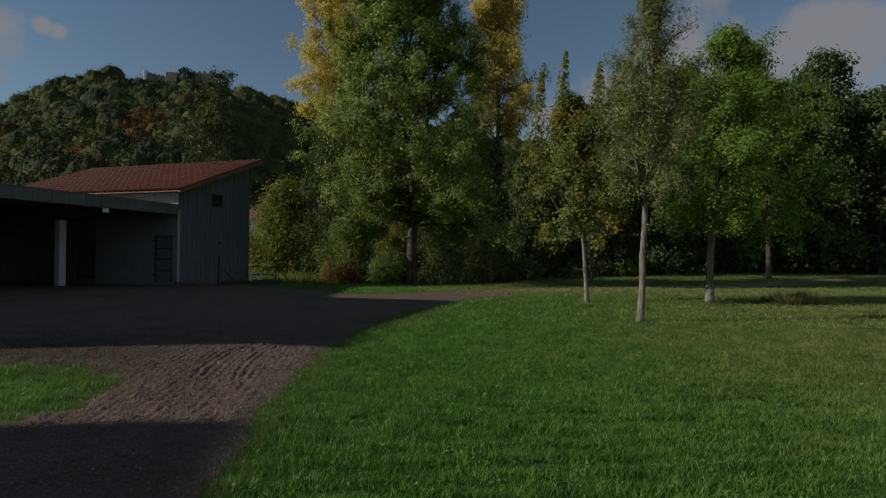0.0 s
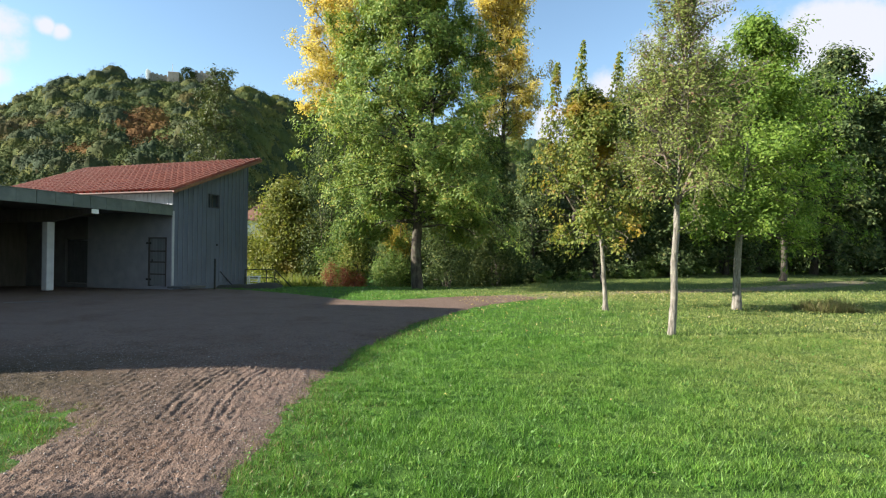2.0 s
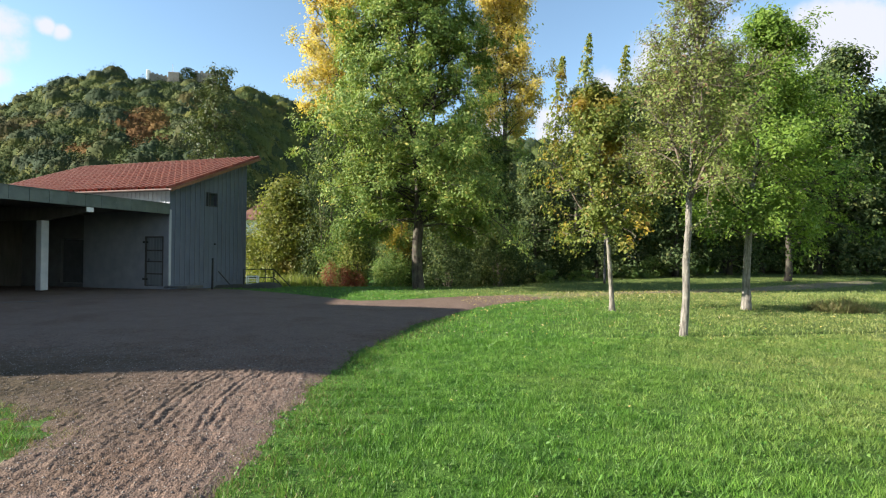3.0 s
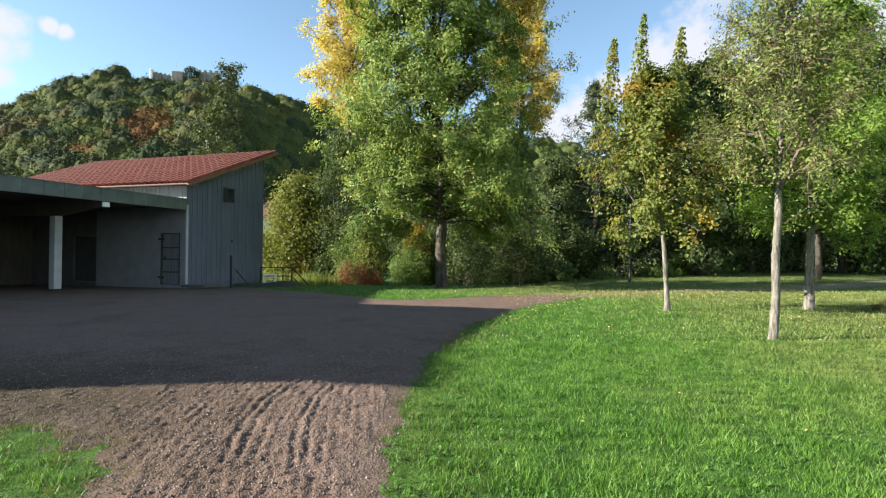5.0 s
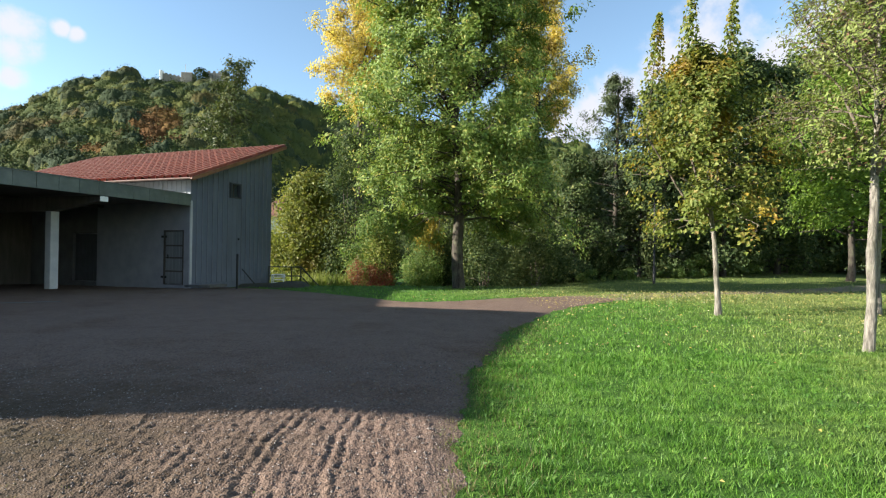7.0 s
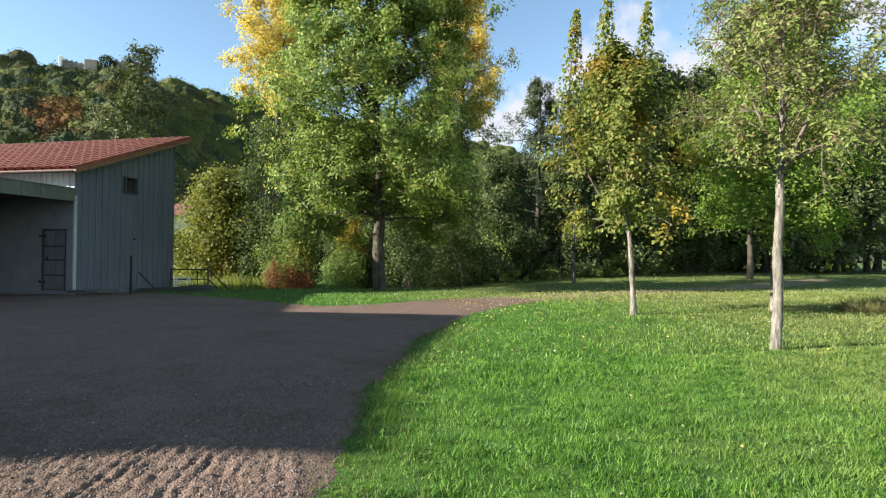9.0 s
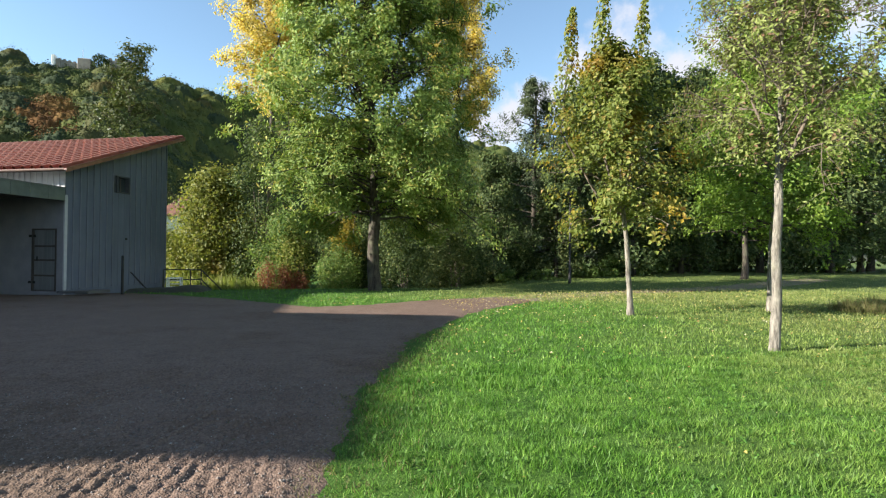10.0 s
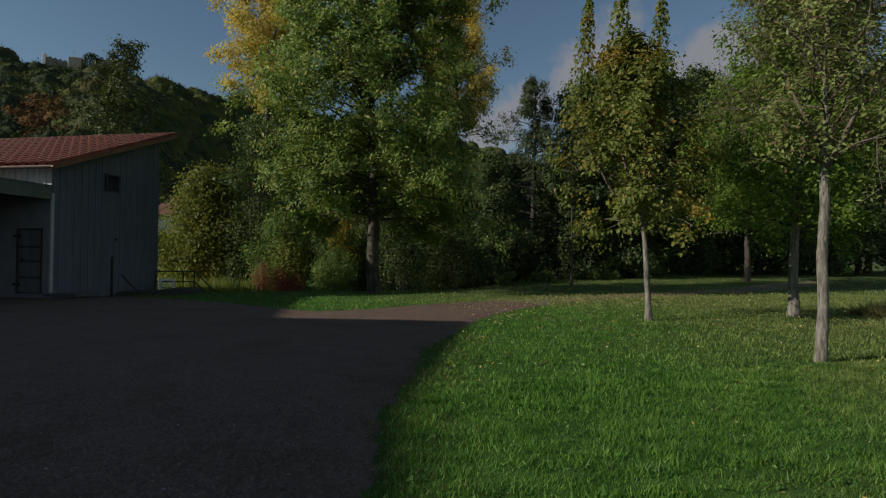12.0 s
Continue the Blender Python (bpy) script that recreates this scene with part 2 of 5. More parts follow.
k = Nodes("trodden_soil")
where = k.world_place()
f = k.noise(3.0, 5.0, 0.65, where)
c = k.mix(k.span(f, 0.35, 0.65), (0.16, 0.12, 0.085), (0.27, 0.21, 0.155))
c = k.mix(k.span(k.noise(6.0, 4.0, 0.7, where), 0.5, 0.6), c, (0.10, 0.14, 0.035))
soil = k.done(k.principled(c, 0.95, normal=k.bump(k.noise(30.0, 4.0, 0.6, where), 0.7, 0.02), spec=0.15))

dark_soil = plain("bank_dark_soil", (0.035, 0.035, 0.02), (0.06, 0.055, 0.035), 5.0, 0.95)

k = Nodes("gravel")
where = k.world_place()
v = k.voronoi(55.0, where, "Color")
tone = k.ramp(k.noise(60.0, 3.0, 0.7, where), [(0.2, (0.065, 0.054, 0.048)), (0.5, (0.125, 0.106, 0.097)), (0.8, (0.20, 0.172, 0.16))])
sep = k.n.new("ShaderNodeSeparateColor")
k.l.new(v, sep.inputs[0])
tone = k.mix(k.span(sep.outputs[0], 0.0, 1.0, 0.0, 0.55), tone, k.ramp(sep.outputs[1], [(0.0, (0.055, 0.045, 0.04)), (0.5, (0.125, 0.106, 0.098)), (1.0, (0.24, 0.21, 0.195))]))
tone = k.mix(1.0, tone, (1.33, 1.06, 0.85), "MULTIPLY")
spot = k.n.new("ShaderNodeVectorMath")
spot.operation = "DISTANCE"
k.l.new(where, spot.inputs[0])
spot.inputs[1].default_value = (-5.5, 7.6, 0)
near = k.span(k.math("ADD", spot.outputs["Value"], k.span(k.noise(1.6, 4.0, 0.65, where), 0, 1, -1.3, 1.3)), 1.1, 3.2, 1.0, 0.0)
tone = k.mix(k.math("MULTIPLY", near, 0.95), tone, k.ramp(k.noise(26.0, 3.0, 0.7, where), [(0.3, (0.03, 0.024, 0.013)), (0.55, (0.07, 0.052, 0.028)), (0.75, (0.13, 0.085, 0.04))]))
tone = k.mix(k.span(k.noise(0.6, 4.0, 0.65, where), 0.5, 0.7, 0.0, 0.5), tone, k.mix(1.0, tone, (0.62, 0.50, 0.36), "MULTIPLY"))
h = k.math("ADD", k.voronoi(75.0, where), k.noise(40.0, 4.0, 0.65, where))
tone = k.mix(k.span(k.noise(2.2, 5.0, 0.7, where), 0.4, 0.68, 0.0, 0.45), tone, k.mix(1.0, tone, (0.62, 0.6, 0.58), "MULTIPLY"))
gravel_mat = k.done(k.principled(tone, 0.9, normal=k.bump(h, 0.7, 0.009), spec=0.2))

k = Nodes("pebble")
c = k.ramp(k.island(), [(0.0, (0.10, 0.082, 0.066)), (0.5, (0.16, 0.13, 0.108)), (0.94, (0.23, 0.19, 0.16)), (1.0, (0.38, 0.33, 0.29))])
pebble_mat = k.done(k.principled(c, 0.8, normal=k.bump(k.noise(200.0), 0.4, 0.003), spec=0.3))

k = Nodes("roof_tile_red")
c = k.mix(k.each(), (0.185, 0.038, 0.023), (0.32, 0.085, 0.048))
c = k.mix(k.span(k.noise(1.1, 4.0, 0.6), 0.5, 0.7, 0.0, 0.5), c, (0.16, 0.045, 0.03))
c = k.mix(k.span(k.noise(14.0, 4.0, 0.7), 0.55, 0.75, 0.0, 0.6), c, (0.12, 0.09, 0.06))
tile_mat = k.done(k.principled(c, 0.6, normal=k.bump(k.noise(70.0), 0.25, 0.003), spec=0.3))
# paler tone for the two top faces of each roll
tile_crest = plain("roof_tile_pale_crest", (0.36, 0.16, 0.105), (0.47, 0.24, 0.165), 9.0, 0.6)

old_tile = plain("roof_tile_weathered", (0.20, 0.09, 0.06), (0.28, 0.13, 0.085), 4.0, 0.8)
batten_mat = plain("batten_pale_paint", (0.135, 0.15, 0.195), (0.17, 0.185, 0.23), 5.0, 0.65)
board_mat = plain("board_grey_blue_paint", (0.108, 0.125, 0.172), (0.138, 0.156, 0.205), 5.0, 0.65, relief=0.4, stretch=(1, 1, 0.12))
plaster = plain("plaster_white", (0.22, 0.225, 0.26), (0.28, 0.29, 0.325), 2.5, 0.85, relief=0.4)
fascia_mat = plain("fascia_patina_metal", (0.09, 0.11, 0.10), (0.15, 0.17, 0.158), 3.0, 0.55, 0.2, 0.2)
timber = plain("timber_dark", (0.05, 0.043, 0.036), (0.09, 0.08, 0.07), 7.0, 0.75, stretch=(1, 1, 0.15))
# darker copy of the plaster: carport shade put into the colour
shaded_plaster = plain("plaster_in_shade", (0.09, 0.09, 0.095), (0.13, 0.13, 0.135), 2.5, 0.85)
post_mat = plain("post_white_paint", (0.40, 0.41, 0.44), (0.5, 0.51, 0.53), 4.0, 0.6)
soffit_mat = plain("soffit_board", (0.09, 0.085, 0.08), (0.13, 0.125, 0.115), 4.0, 0.8)
concrete = plain("concrete", (0.30, 0.29, 0.28), (0.42, 0.41, 0.39), 3.0, 0.85)
door_mat = plain("door_grey_planks", (0.13, 0.145, 0.16), (0.19, 0.205, 0.22), 5.0, 0.6, stretch=(1, 1, 0.12))
black_iron = plain("black_iron", (0.012, 0.012, 0.012), (0.03, 0.028, 0.025), 10.0, 0.5, 0.4)
rail_mat = plain("rail_galvanised", (0.022, 0.025, 0.016), (0.04, 0.042, 0.03), 8.0, 0.7, 0.0)
barge_mat = plain("barge_red_brown_wood", (0.20, 0.085, 0.045), (0.30, 0.14, 0.08), 6.0, 0.6)
gutter_mat = plain("gutter_copper_pale", (0.26, 0.17, 0.135), (0.34, 0.24, 0.2), 5.0, 0.6, 0.2)
white_paint = plain("white_paint", (0.75, 0.75, 0.73), (0.82, 0.82, 0.8), 5.0, 0.5)
rubble = plain("castle_stone", (0.20, 0.185, 0.16), (0.29, 0.265, 0.235), 0.4, 0.9)
dark_gap = plain("dark_interior", (0.055, 0.058, 0.065), (0.075, 0.078, 0.085), 3.0, 0.9)

k = Nodes("window_glass")
g = k.n.new("ShaderNodeBsdfPrincipled")
g.inputs["Base Color"].default_value, g.inputs["Roughness"].default_value = (0.05, 0.06, 0.065, 1), 0.06
glass = k.done(g.outputs["BSDF"])

k = Nodes("hill_forest")
where = k.world_place()
hue = k.n.new("ShaderNodeAttribute")
hue.attribute_name = "hue"
c = k.ramp(hue.outputs["Fac"], [(0.0, (0.049, 0.069, 0.022)), (0.28, (0.067, 0.085, 0.025)), (0.5, (0.089, 0.102, 0.028)), (0.68, (0.116, 0.116, 0.030)), (0.76, (0.036, 0.051, 0.026)), (0.88, (0.044, 0.061, 0.026)), (0.93, (0.098, 0.078, 0.025)), (0.95, (0.111, 0.053, 0.020)), (1.0, (0.145, 0.085, 0.025))])
rust = k.ramp(hue.outputs["Fac"], [(0.0, (0.085, 0.055, 0.024)), (0.4, (0.07, 0.065, 0.026)), (0.7, (0.10, 0.066, 0.024)), (1.0, (0.14, 0.08, 0.027))])
c = k.mix(k.span(k.noise(0.012, 2.0, 0.5, where), 0.58, 0.7, 0.0, 0.6), c, rust)
c = k.mix(k.span(k.island(), 0, 1, 0.0, 0.3), c, k.mix(1.0, c, (0.6, 0.65, 0.6), "MULTIPLY"))
h = k.noise(0.55, 5.0, 0.7, where)
c = k.mix(k.span(h, 0.3, 0.55, 0.2, 0.0), c, k.mix(1.0, c, (0.4, 0.45, 0.4), "MULTIPLY"))
forest_mat = k.done(k.principled(c, 0.9, normal=k.bump(h, 0.5, 1.4), spec=0.1))
hill_mat = plain("hill_soil", (0.035, 0.045, 0.02), (0.06, 0.065, 0.03), 0.05, 0.95)


# ---- mesh helpers ----
def np_mesh(name, verts, faces, smooth=False):
    """A mesh from arrays: verts (n, 3), faces (m, 3 or 4)."""
    me = bpy.data.meshes.new(name)
    verts, faces = np.asarray(verts, np.float32), np.asarray(faces, np.int32)
    m, c = faces.shape
    me.vertices.add(len(verts))
    me.vertices.foreach_set("co", verts.ravel())
    me.loops.add(m * c)
    me.loops.foreach_set("vertex_index", faces.ravel())
    me.polygons.add(m)
    me.polygons.foreach_set("loop_start", np.arange(0, m * c, c, dtype=np.int32))
    me.polygons.foreach_set("use_smooth", np.full(m, smooth))
    me.update(calc_edges=True)
    return me


def thing(name, label, category, group="", kind="", at=(0, 0, 0), turn=0.0):
    """An empty at the base of a thing made of parts."""
    ob = new(name)
    ob.matrix_basis = pose(*at, 0, 0, turn)
    ob.empty_display_size = 0.2
    return tagged(ob, label, category, group, kind)


def part(name, mesh, material, parent=None, label="", kind=""):
    """Links a mesh, or a bmesh, as one object under a thing or part."""
    if isinstance(mesh, bmesh.types.BMesh):
        me = bpy.data.meshes.new(name)
        bmesh.ops.recalc_face_normals(mesh, faces=mesh.faces[:])
        mesh.to_mesh(me)
        mesh.free()
        mesh = me
    if not mesh.materials:
        mesh.materials.append(material)
    ob = new(name, mesh)
    ob.parent = parent
    return tagged(ob, label, kind=kind)


def box(bm, x0, x1, y0, y1, z0, z1, bevel=0.0):
    """Adds a box to a bmesh."""
    vs = [bm.verts.new(p) for p in ((x0, y0, z0), (x1, y0, z0), (x1, y1, z0), (x0, y1, z0), (x0, y0, z1), (x1, y0, z1), (x1, y1, z1), (x0, y1, z1))]
    fs = [bm.faces.new([vs[i] for i in q]) for q in ((3, 2, 1, 0), (4, 5, 6, 7), (0, 1, 5, 4), (1, 2, 6, 5), (2, 3, 7, 6), (3, 0, 4, 7))]
    if bevel:
        es = {e for f in fs for e in f.edges}
        bmesh.ops.bevel(bm, geom=list(es), offset=bevel, segments=1, affect="EDGES")
    return bm


def boxed(*sizes, bevel=0.0):
    return box(bmesh.new(), *sizes, bevel=bevel)


def prism(points, y0, y1):
    """A bmesh of an outline in x and z, drawn out along y."""
    bm = bmesh.new()
    a = [bm.verts.new((x, y0, z)) for x, z in points]
    b = [bm.verts.new((x, y1, z)) for x, z in points]
    bm.faces.new(a), bm.faces.new(b[::-1])
    for i in range(len(points)):
        j = (i + 1) % len(points)
        bm.faces.new((a[j], a[i], b[i], b[j]))
    return bm


def tubes(lines, sides=6):
    """Verts and faces of round, tapered tubes along polylines [(points, radii), ...]."""
    ring = np.arange(sides) * 2 * np.pi / sides
    cs, sn = np.cos(ring), np.sin(ring)
    vv, ff, at = [], [], 0
    for pts, rad in lines:
        pts, rad = np.asarray(pts, float), np.asarray(rad, float)
        t = np.gradient(pts, axis=0)
        t /= np.linalg.norm(t, axis=1, keepdims=True) + 1e-9
        ref = np.array([0.0, 0, 1]) if abs(t[0, 2]) < 0.8 else np.array([1.0, 0, 0])
        a = np.cross(t, ref)
        a /= np.linalg.norm(a, axis=1, keepdims=True) + 1e-9
        b = np.cross(t, a)
        v = pts[:, None] + rad[:, None, None] * (a[:, None] * cs[:, None] + b[:, None] * sn[:, None])
        n = len(pts)
        i = np.arange(n - 1)[:, None] * sides + np.arange(sides)
        j = np.arange(n - 1)[:, None] * sides + (np.arange(sides) + 1) % sides
        ff.append(np.stack([i, j, j + sides, i + sides], -1).reshape(-1, 4) + at)
        vv.append(v.reshape(-1, 3))
        at += n * sides
    return np.concatenate(vv), np.concatenate(ff)


def leaf_quads(p, n, length, width, rng, hang=0.0):
    """Verts and faces of pointed, folded leaves at p that face n. length, width: arrays."""
    m = len(p)
    n = n / (np.linalg.norm(n, axis=1, keepdims=True) + 1e-9)
    a = rng.normal(size=(m, 3))
    a[:, 2] -= hang
    a -= n * (a * n).sum(1, keepdims=True)
    a /= np.linalg.norm(a, axis=1, keepdims=True) + 1e-9
    b = np.cross(n, a)
    la, wb = a * (length / 2)[:, None], b * (width / 2)[:, None]
    lift = n * (width * 0.22)[:, None]
    v = np.stack([p - la, p + wb + lift - la * 0.1, p + la, p - wb + lift - la * 0.1], 1).reshape(-1, 3)
    return v, np.arange(m * 4).reshape(-1, 4)


def unit(v):
    return v / (np.linalg.norm(v, axis=-1, keepdims=True) + 1e-9)


def grow(seed, height, trunk_r, clear, radius, limbs, subs, twigs, rise, per_twig, leaf, spread, lean=(0.0, 0.0), hang=0.3, flare=1.35,
         up=0.35, fine_twigs=False, limb=1.0, clump=0.25, even=0.72, low=1.0, wiggle=0.02, aspect=0.5, gaps=0.0, size_vary=0.3, split=False,
         bow=1.0, waist=1.0, forks=0, fork_at=0.0, fork_reach=0.0, holes=(), thin=0.0):
    """A tree: meshes of its trunk, limbs and leaves. radius(f) and rise(f): reach and slope of the limbs from the crown's foot to its top."""
    rng = np.random.RandomState(seed)
    n = 22
    f = np.linspace(0, 1, n)
    w = np.cumsum(rng.normal(size=(n, 2)) * wiggle * height / n * 3, 0)
    w -= w[0]
    trunk = np.column_stack([lean[0] * f**bow + w[:, 0], lean[1] * f**bow + w[:, 1], f * height])
    tr = trunk_r * (1 - f) ** 0.75 * (1 - (1 - waist) * np.clip((f * height - clear) / (0.06 * height), 0, 1)) + 0.006
    tr[0] *= flare
    tr[1] *= 1 + (flare - 1) * 0.25
    dense_f = np.linspace(0, 1, n * 3)
    tp = np.column_stack([np.interp(dense_f, f, trunk[:, i]) for i in range(3)])
    trr = np.interp(dense_f, f, tr) * (1 + rng.normal(size=n * 3) * 0.035)
    wood, small, t0, t1 = [], [], [], []
    for i in range(limbs + forks):
        stem = i >= limbs
        g = 0.3 if stem else ((i + rng.rand()) / limbs) ** low
        if not stem and rng.rand() < gaps:
            continue
        z = fork_at * (1 + 0.12 * (i - limbs)) if stem else clear + g * (height - clear) * 0.97
        p = np.array([np.interp(z, trunk[:, 2], trunk[:, k]) for k in range(3)])
        az = i * 2.39996 + rng.normal() * 0.35
        e = radians(66 + 5 * rng.normal() if stem else rise(g) + rng.normal() * 8)
        d = np.array([math.cos(az) * math.cos(e), math.sin(az) * math.cos(e), math.sin(e)])
        reach = fork_reach * (0.8 + 0.4 * rng.rand()) if stem else radius(g) * (even + (1.17 - even) * rng.rand())
        s = np.linspace(0, 1, 7)[:, None]
        bend = np.array([0, 0, 0.10 * reach])
        line = p + d * reach * s + bend * np.sin(s * 3.1) - np.array([0, 0, 0.14 * reach * hang]) * s**2
        line[1:] += np.cumsum(rng.normal(size=(6, 3)) * reach * 0.025, 0)
        lr = max(0.01, (0.62 if stem else limb * (0.32 + 0.1 * rng.rand())) * np.interp(z, trunk[:, 2], tr)) * (1 - 0.85 * s[:, 0])
        wood.append((line, lr + 0.004))
        for j in range(subs):
            q = 0.22 + 0.78 * (j + rng.rand()) / subs
            b0 = np.array([np.interp(q, s[:, 0], line[:, k]) for k in range(3)])
            sd = unit(d * 0.8 + rng.normal(size=3) * 0.65 + np.array([0, 0, up]))
            sl = (0.45 if stem else 1.0) * reach * (0.18 + 0.3 * rng.rand()) * (1.25 - 0.6 * q) + 0.12
            b1 = b0 + sd * sl - np.array([0, 0, hang * 0.12 * sl])
            small.append((np.array([b0, (b0 + b1) / 2 + rng.normal(size=3) * sl * 0.05, b1]), np.array([0.012, 0.008, 0.004]) * (trunk_r / 0.12) ** 0.5))
            for _ in range(twigs):
                u = clump + (1 - clump) * rng.rand()
                c0 = b0 + (b1 - b0) * u
                c1 = c0 + unit(sd * 0.7 + rng.normal(size=3) * 0.7 + np.array([0, 0, up * 0.6 - hang * 0.5])) * sl * (0.3 + 0.4 * rng.rand())
                t0.append(c0), t1.append(c1)
    t0, t1 = np.array(t0), np.array(t1)
    if fine_twigs:
        small += [(np.array([a, b]), np.array([0.005, 0.002])) for a, b in zip(t0, t1)]
    m = np.repeat(np.arange(len(t0)), per_twig)
    s = rng.rand(len(m), 1) ** 0.7
    p = t0[m] + (t1[m] - t0[m]) * s + rng.normal(size=(len(m), 3)) * spread
    if thin:
        keep = rng.rand(len(p)) > thin * np.clip((p[:, 2] - clear) / (height - clear), 0, 1)
        p, m = p[keep], m[keep]
    for hx, hz, hr in holes:
        keep = np.hypot(p[:, 0] - hx, p[:, 2] - hz) > hr * (0.75 + 0.5 * rng.rand(len(p)))
        keep |= rng.rand(len(p)) < 0.06
        p, m = p[keep], m[keep]
    axis = np.column_stack([np.interp(p[:, 2], trunk[:, 2], trunk[:, k]) for k in range(2)] + [p[:, 2] - 0.3])
    nrm = unit(rng.normal(size=p.shape)) * 0.65 + unit(p - axis) * 0.6 + unit(p - t0[m]) * 0.35 + np.array([0, 0, 0.5])
    ln = leaf * (1 + size_vary * rng.normal(size=len(p))).clip(0.45, 1.8)
    v, fc = leaf_quads(p, nrm, ln, ln * aspect, rng, hang)
    return np_mesh("trunk", *tubes([(tp, trr)], 12), smooth=True), (wood if split else np_mesh("limbs", *tubes(wood, 4), smooth=True)), \
        (np_mesh("twigs", *tubes(small, 3), smooth=True) if small else None), np_mesh("crown", v, fc)


def tree(name, label, at, meshes, woods, leaves, group="", turn=0.0, crown_label=""):
    ob = thing(name, label, "tree", group, at=at, turn=turn)
    part("trunk", meshes[0], woods[0], ob)
    if isinstance(meshes[1], list):
        for line in meshes[1]:
            part("limb", np_mesh("limb", *tubes([line], 7), smooth=True), woods[1], ob)
    else:
        part("branchwork", meshes[1], woods[1], ob, kind="stuff")
    if meshes[2]:
        part("brushwood", meshes[2], woods[1], ob, kind="stuff")
    part("crown", meshes[3], leaves, ob, crown_label)
    return ob


def lumps(rng, n, w, h, low=0.05, dome=0.6, taper=0.0):
    """Centres and sizes of the leafy clumps that make a shrub w wide and h high."""
    c = []
    for _ in range(n):
        a, r, z = rng.rand() * 6.283, rng.rand() ** 0.55, rng.rand()
        prof = math.sin(math.pi * min(1, 0.22 + 0.72 * z)) ** dome * (1 - taper * z)
        c.append((math.cos(a) * r * w * 0.4 * prof, math.sin(a) * r * w * 0.4 * prof, h * (low + (0.86 - low) * z), (0.14 + 0.1 * rng.rand()) * min(w, h)))
    return np.array(c)


def shrub(name, label, at, seed, w, h, leaves, count, leaf, stems=7, lump=26, upright=0.0, wood=None, aspect=0.55, low=0.05, fine=1.0, dome=0.6, taper=0.0):
    """A bush: stems from one foot, and leaves in uneven clumps."""
    rng = np.random.RandomState(seed)
    ob = thing(name, label, "shrub", at=at)
    c = lumps(rng, lump, w, h, low, dome, taper)
    c[:, 3] *= fine
    pick = rng.randint(0, lump, count)
    d = unit(rng.normal(size=(count, 3)))
    rr = c[pick, 3] * (0.45 + 0.6 * rng.rand(count) ** 0.5) * (1 + 0.3 * rng.normal(size=count))
    p = c[pick, :3] + d * rr[:, None] * np.array([1, 1, 1 + upright])
    p[:, 2] = np.abs(p[:, 2]) + 0.02
    ln = leaf * (1 + 0.3 * rng.normal(size=count)).clip(0.4, 1.8)
    v, f = leaf_quads(p, d + rng.normal(size=d.shape) * 0.42 + np.array([0, 0, 0.3]), ln, ln * aspect, rng, 0.2 - upright)
    lines = []
    for i in range(stems):
        tip = c[rng.randint(lump), :3]
        foot = np.array([rng.normal() * w * 0.05, rng.normal() * w * 0.05, -0.05])
        mid = foot * 0.6 + tip * 0.4 + np.array([0, 0, h * 0.08])
        lines.append((np.array([foot, mid, tip]), np.array([0.035, 0.022, 0.008]) * (h / 3) ** 0.5))
    part("stemwork", np_mesh("stemwork", *tubes(lines, 5), smooth=True), wood or bark_twig, ob, kind="stuff")
    part("foliage", np_mesh("foliage", v, f), leaves, ob)
    return ob


def smoothstep(a, b, x):
    t = np.clip((x - a) / (b - a), 0, 1)
    return t * t * (3 - 2 * t)


def wave(x, y, seed, size):
    """Smooth uneven values about 0, size metres across."""
    r = np.random.RandomState(seed)
    out = 0
    for k in range(7):
        a, ph = r.rand() * 6.283, r.rand() * 6.283
        s = 6.283 / size * (0.5 + 1.3 * r.rand())
        out = out + np.sin((x * math.cos(a) + y * math.sin(a)) * s + ph)
    return out / 7


# ---- the ground ----
def ground_z(x, y):
    west = 1 - smoothstep(2, 14, x)
    return 0.25 * smoothstep(5, 26, x) * smoothstep(24, 38, y) - 0.2 * smoothstep(19, 28, y) - 0.75 * smoothstep(27, 38, y) * west + 0.012 * wave(x, y, 5, 2.4) * smoothstep(0, 4, np.hypot(x, y))


def stretch(core, far, n):
    """Grid lines, even over the core and ever wider out to far."""
    out = np.geomspace(1, far / abs(core[-1]) + 1, n)[1:] - 1
    return np.concatenate([core[0] - out[::-1] * abs(core[-1]), core, core[-1] + out * abs(core[-1])])


def grid_mesh(name, xs, ys, height, keep=None, smooth=True):
    gx, gy = np.meshgrid(xs, ys)
    z = height(gx, gy)
    i = (np.arange(len(ys) - 1)[:, None] * len(xs) + np.arange(len(xs) - 1)).reshape(-1)
    f = np.stack([i, i + 1, i + len(xs) + 1, i + len(xs)], 1)
    if keep is not None:
        ok = keep(gx, gy).reshape(-1)
        f = f[ok[f].any(1)]
    return np_mesh(name, np.column_stack([gx.ravel(), gy.ravel(), z.ravel()]), f, smooth)


ground = part("ground", grid_mesh("ground", stretch(np.arange(-30, 45.1, 0.5), 3500, 18), stretch(np.arange(-12, 60.1, 0.5), 3500, 18), ground_z), turf)
tagged(ground, "mown green lawn, drier and straw-coloured in places", "ground", kind="structure")

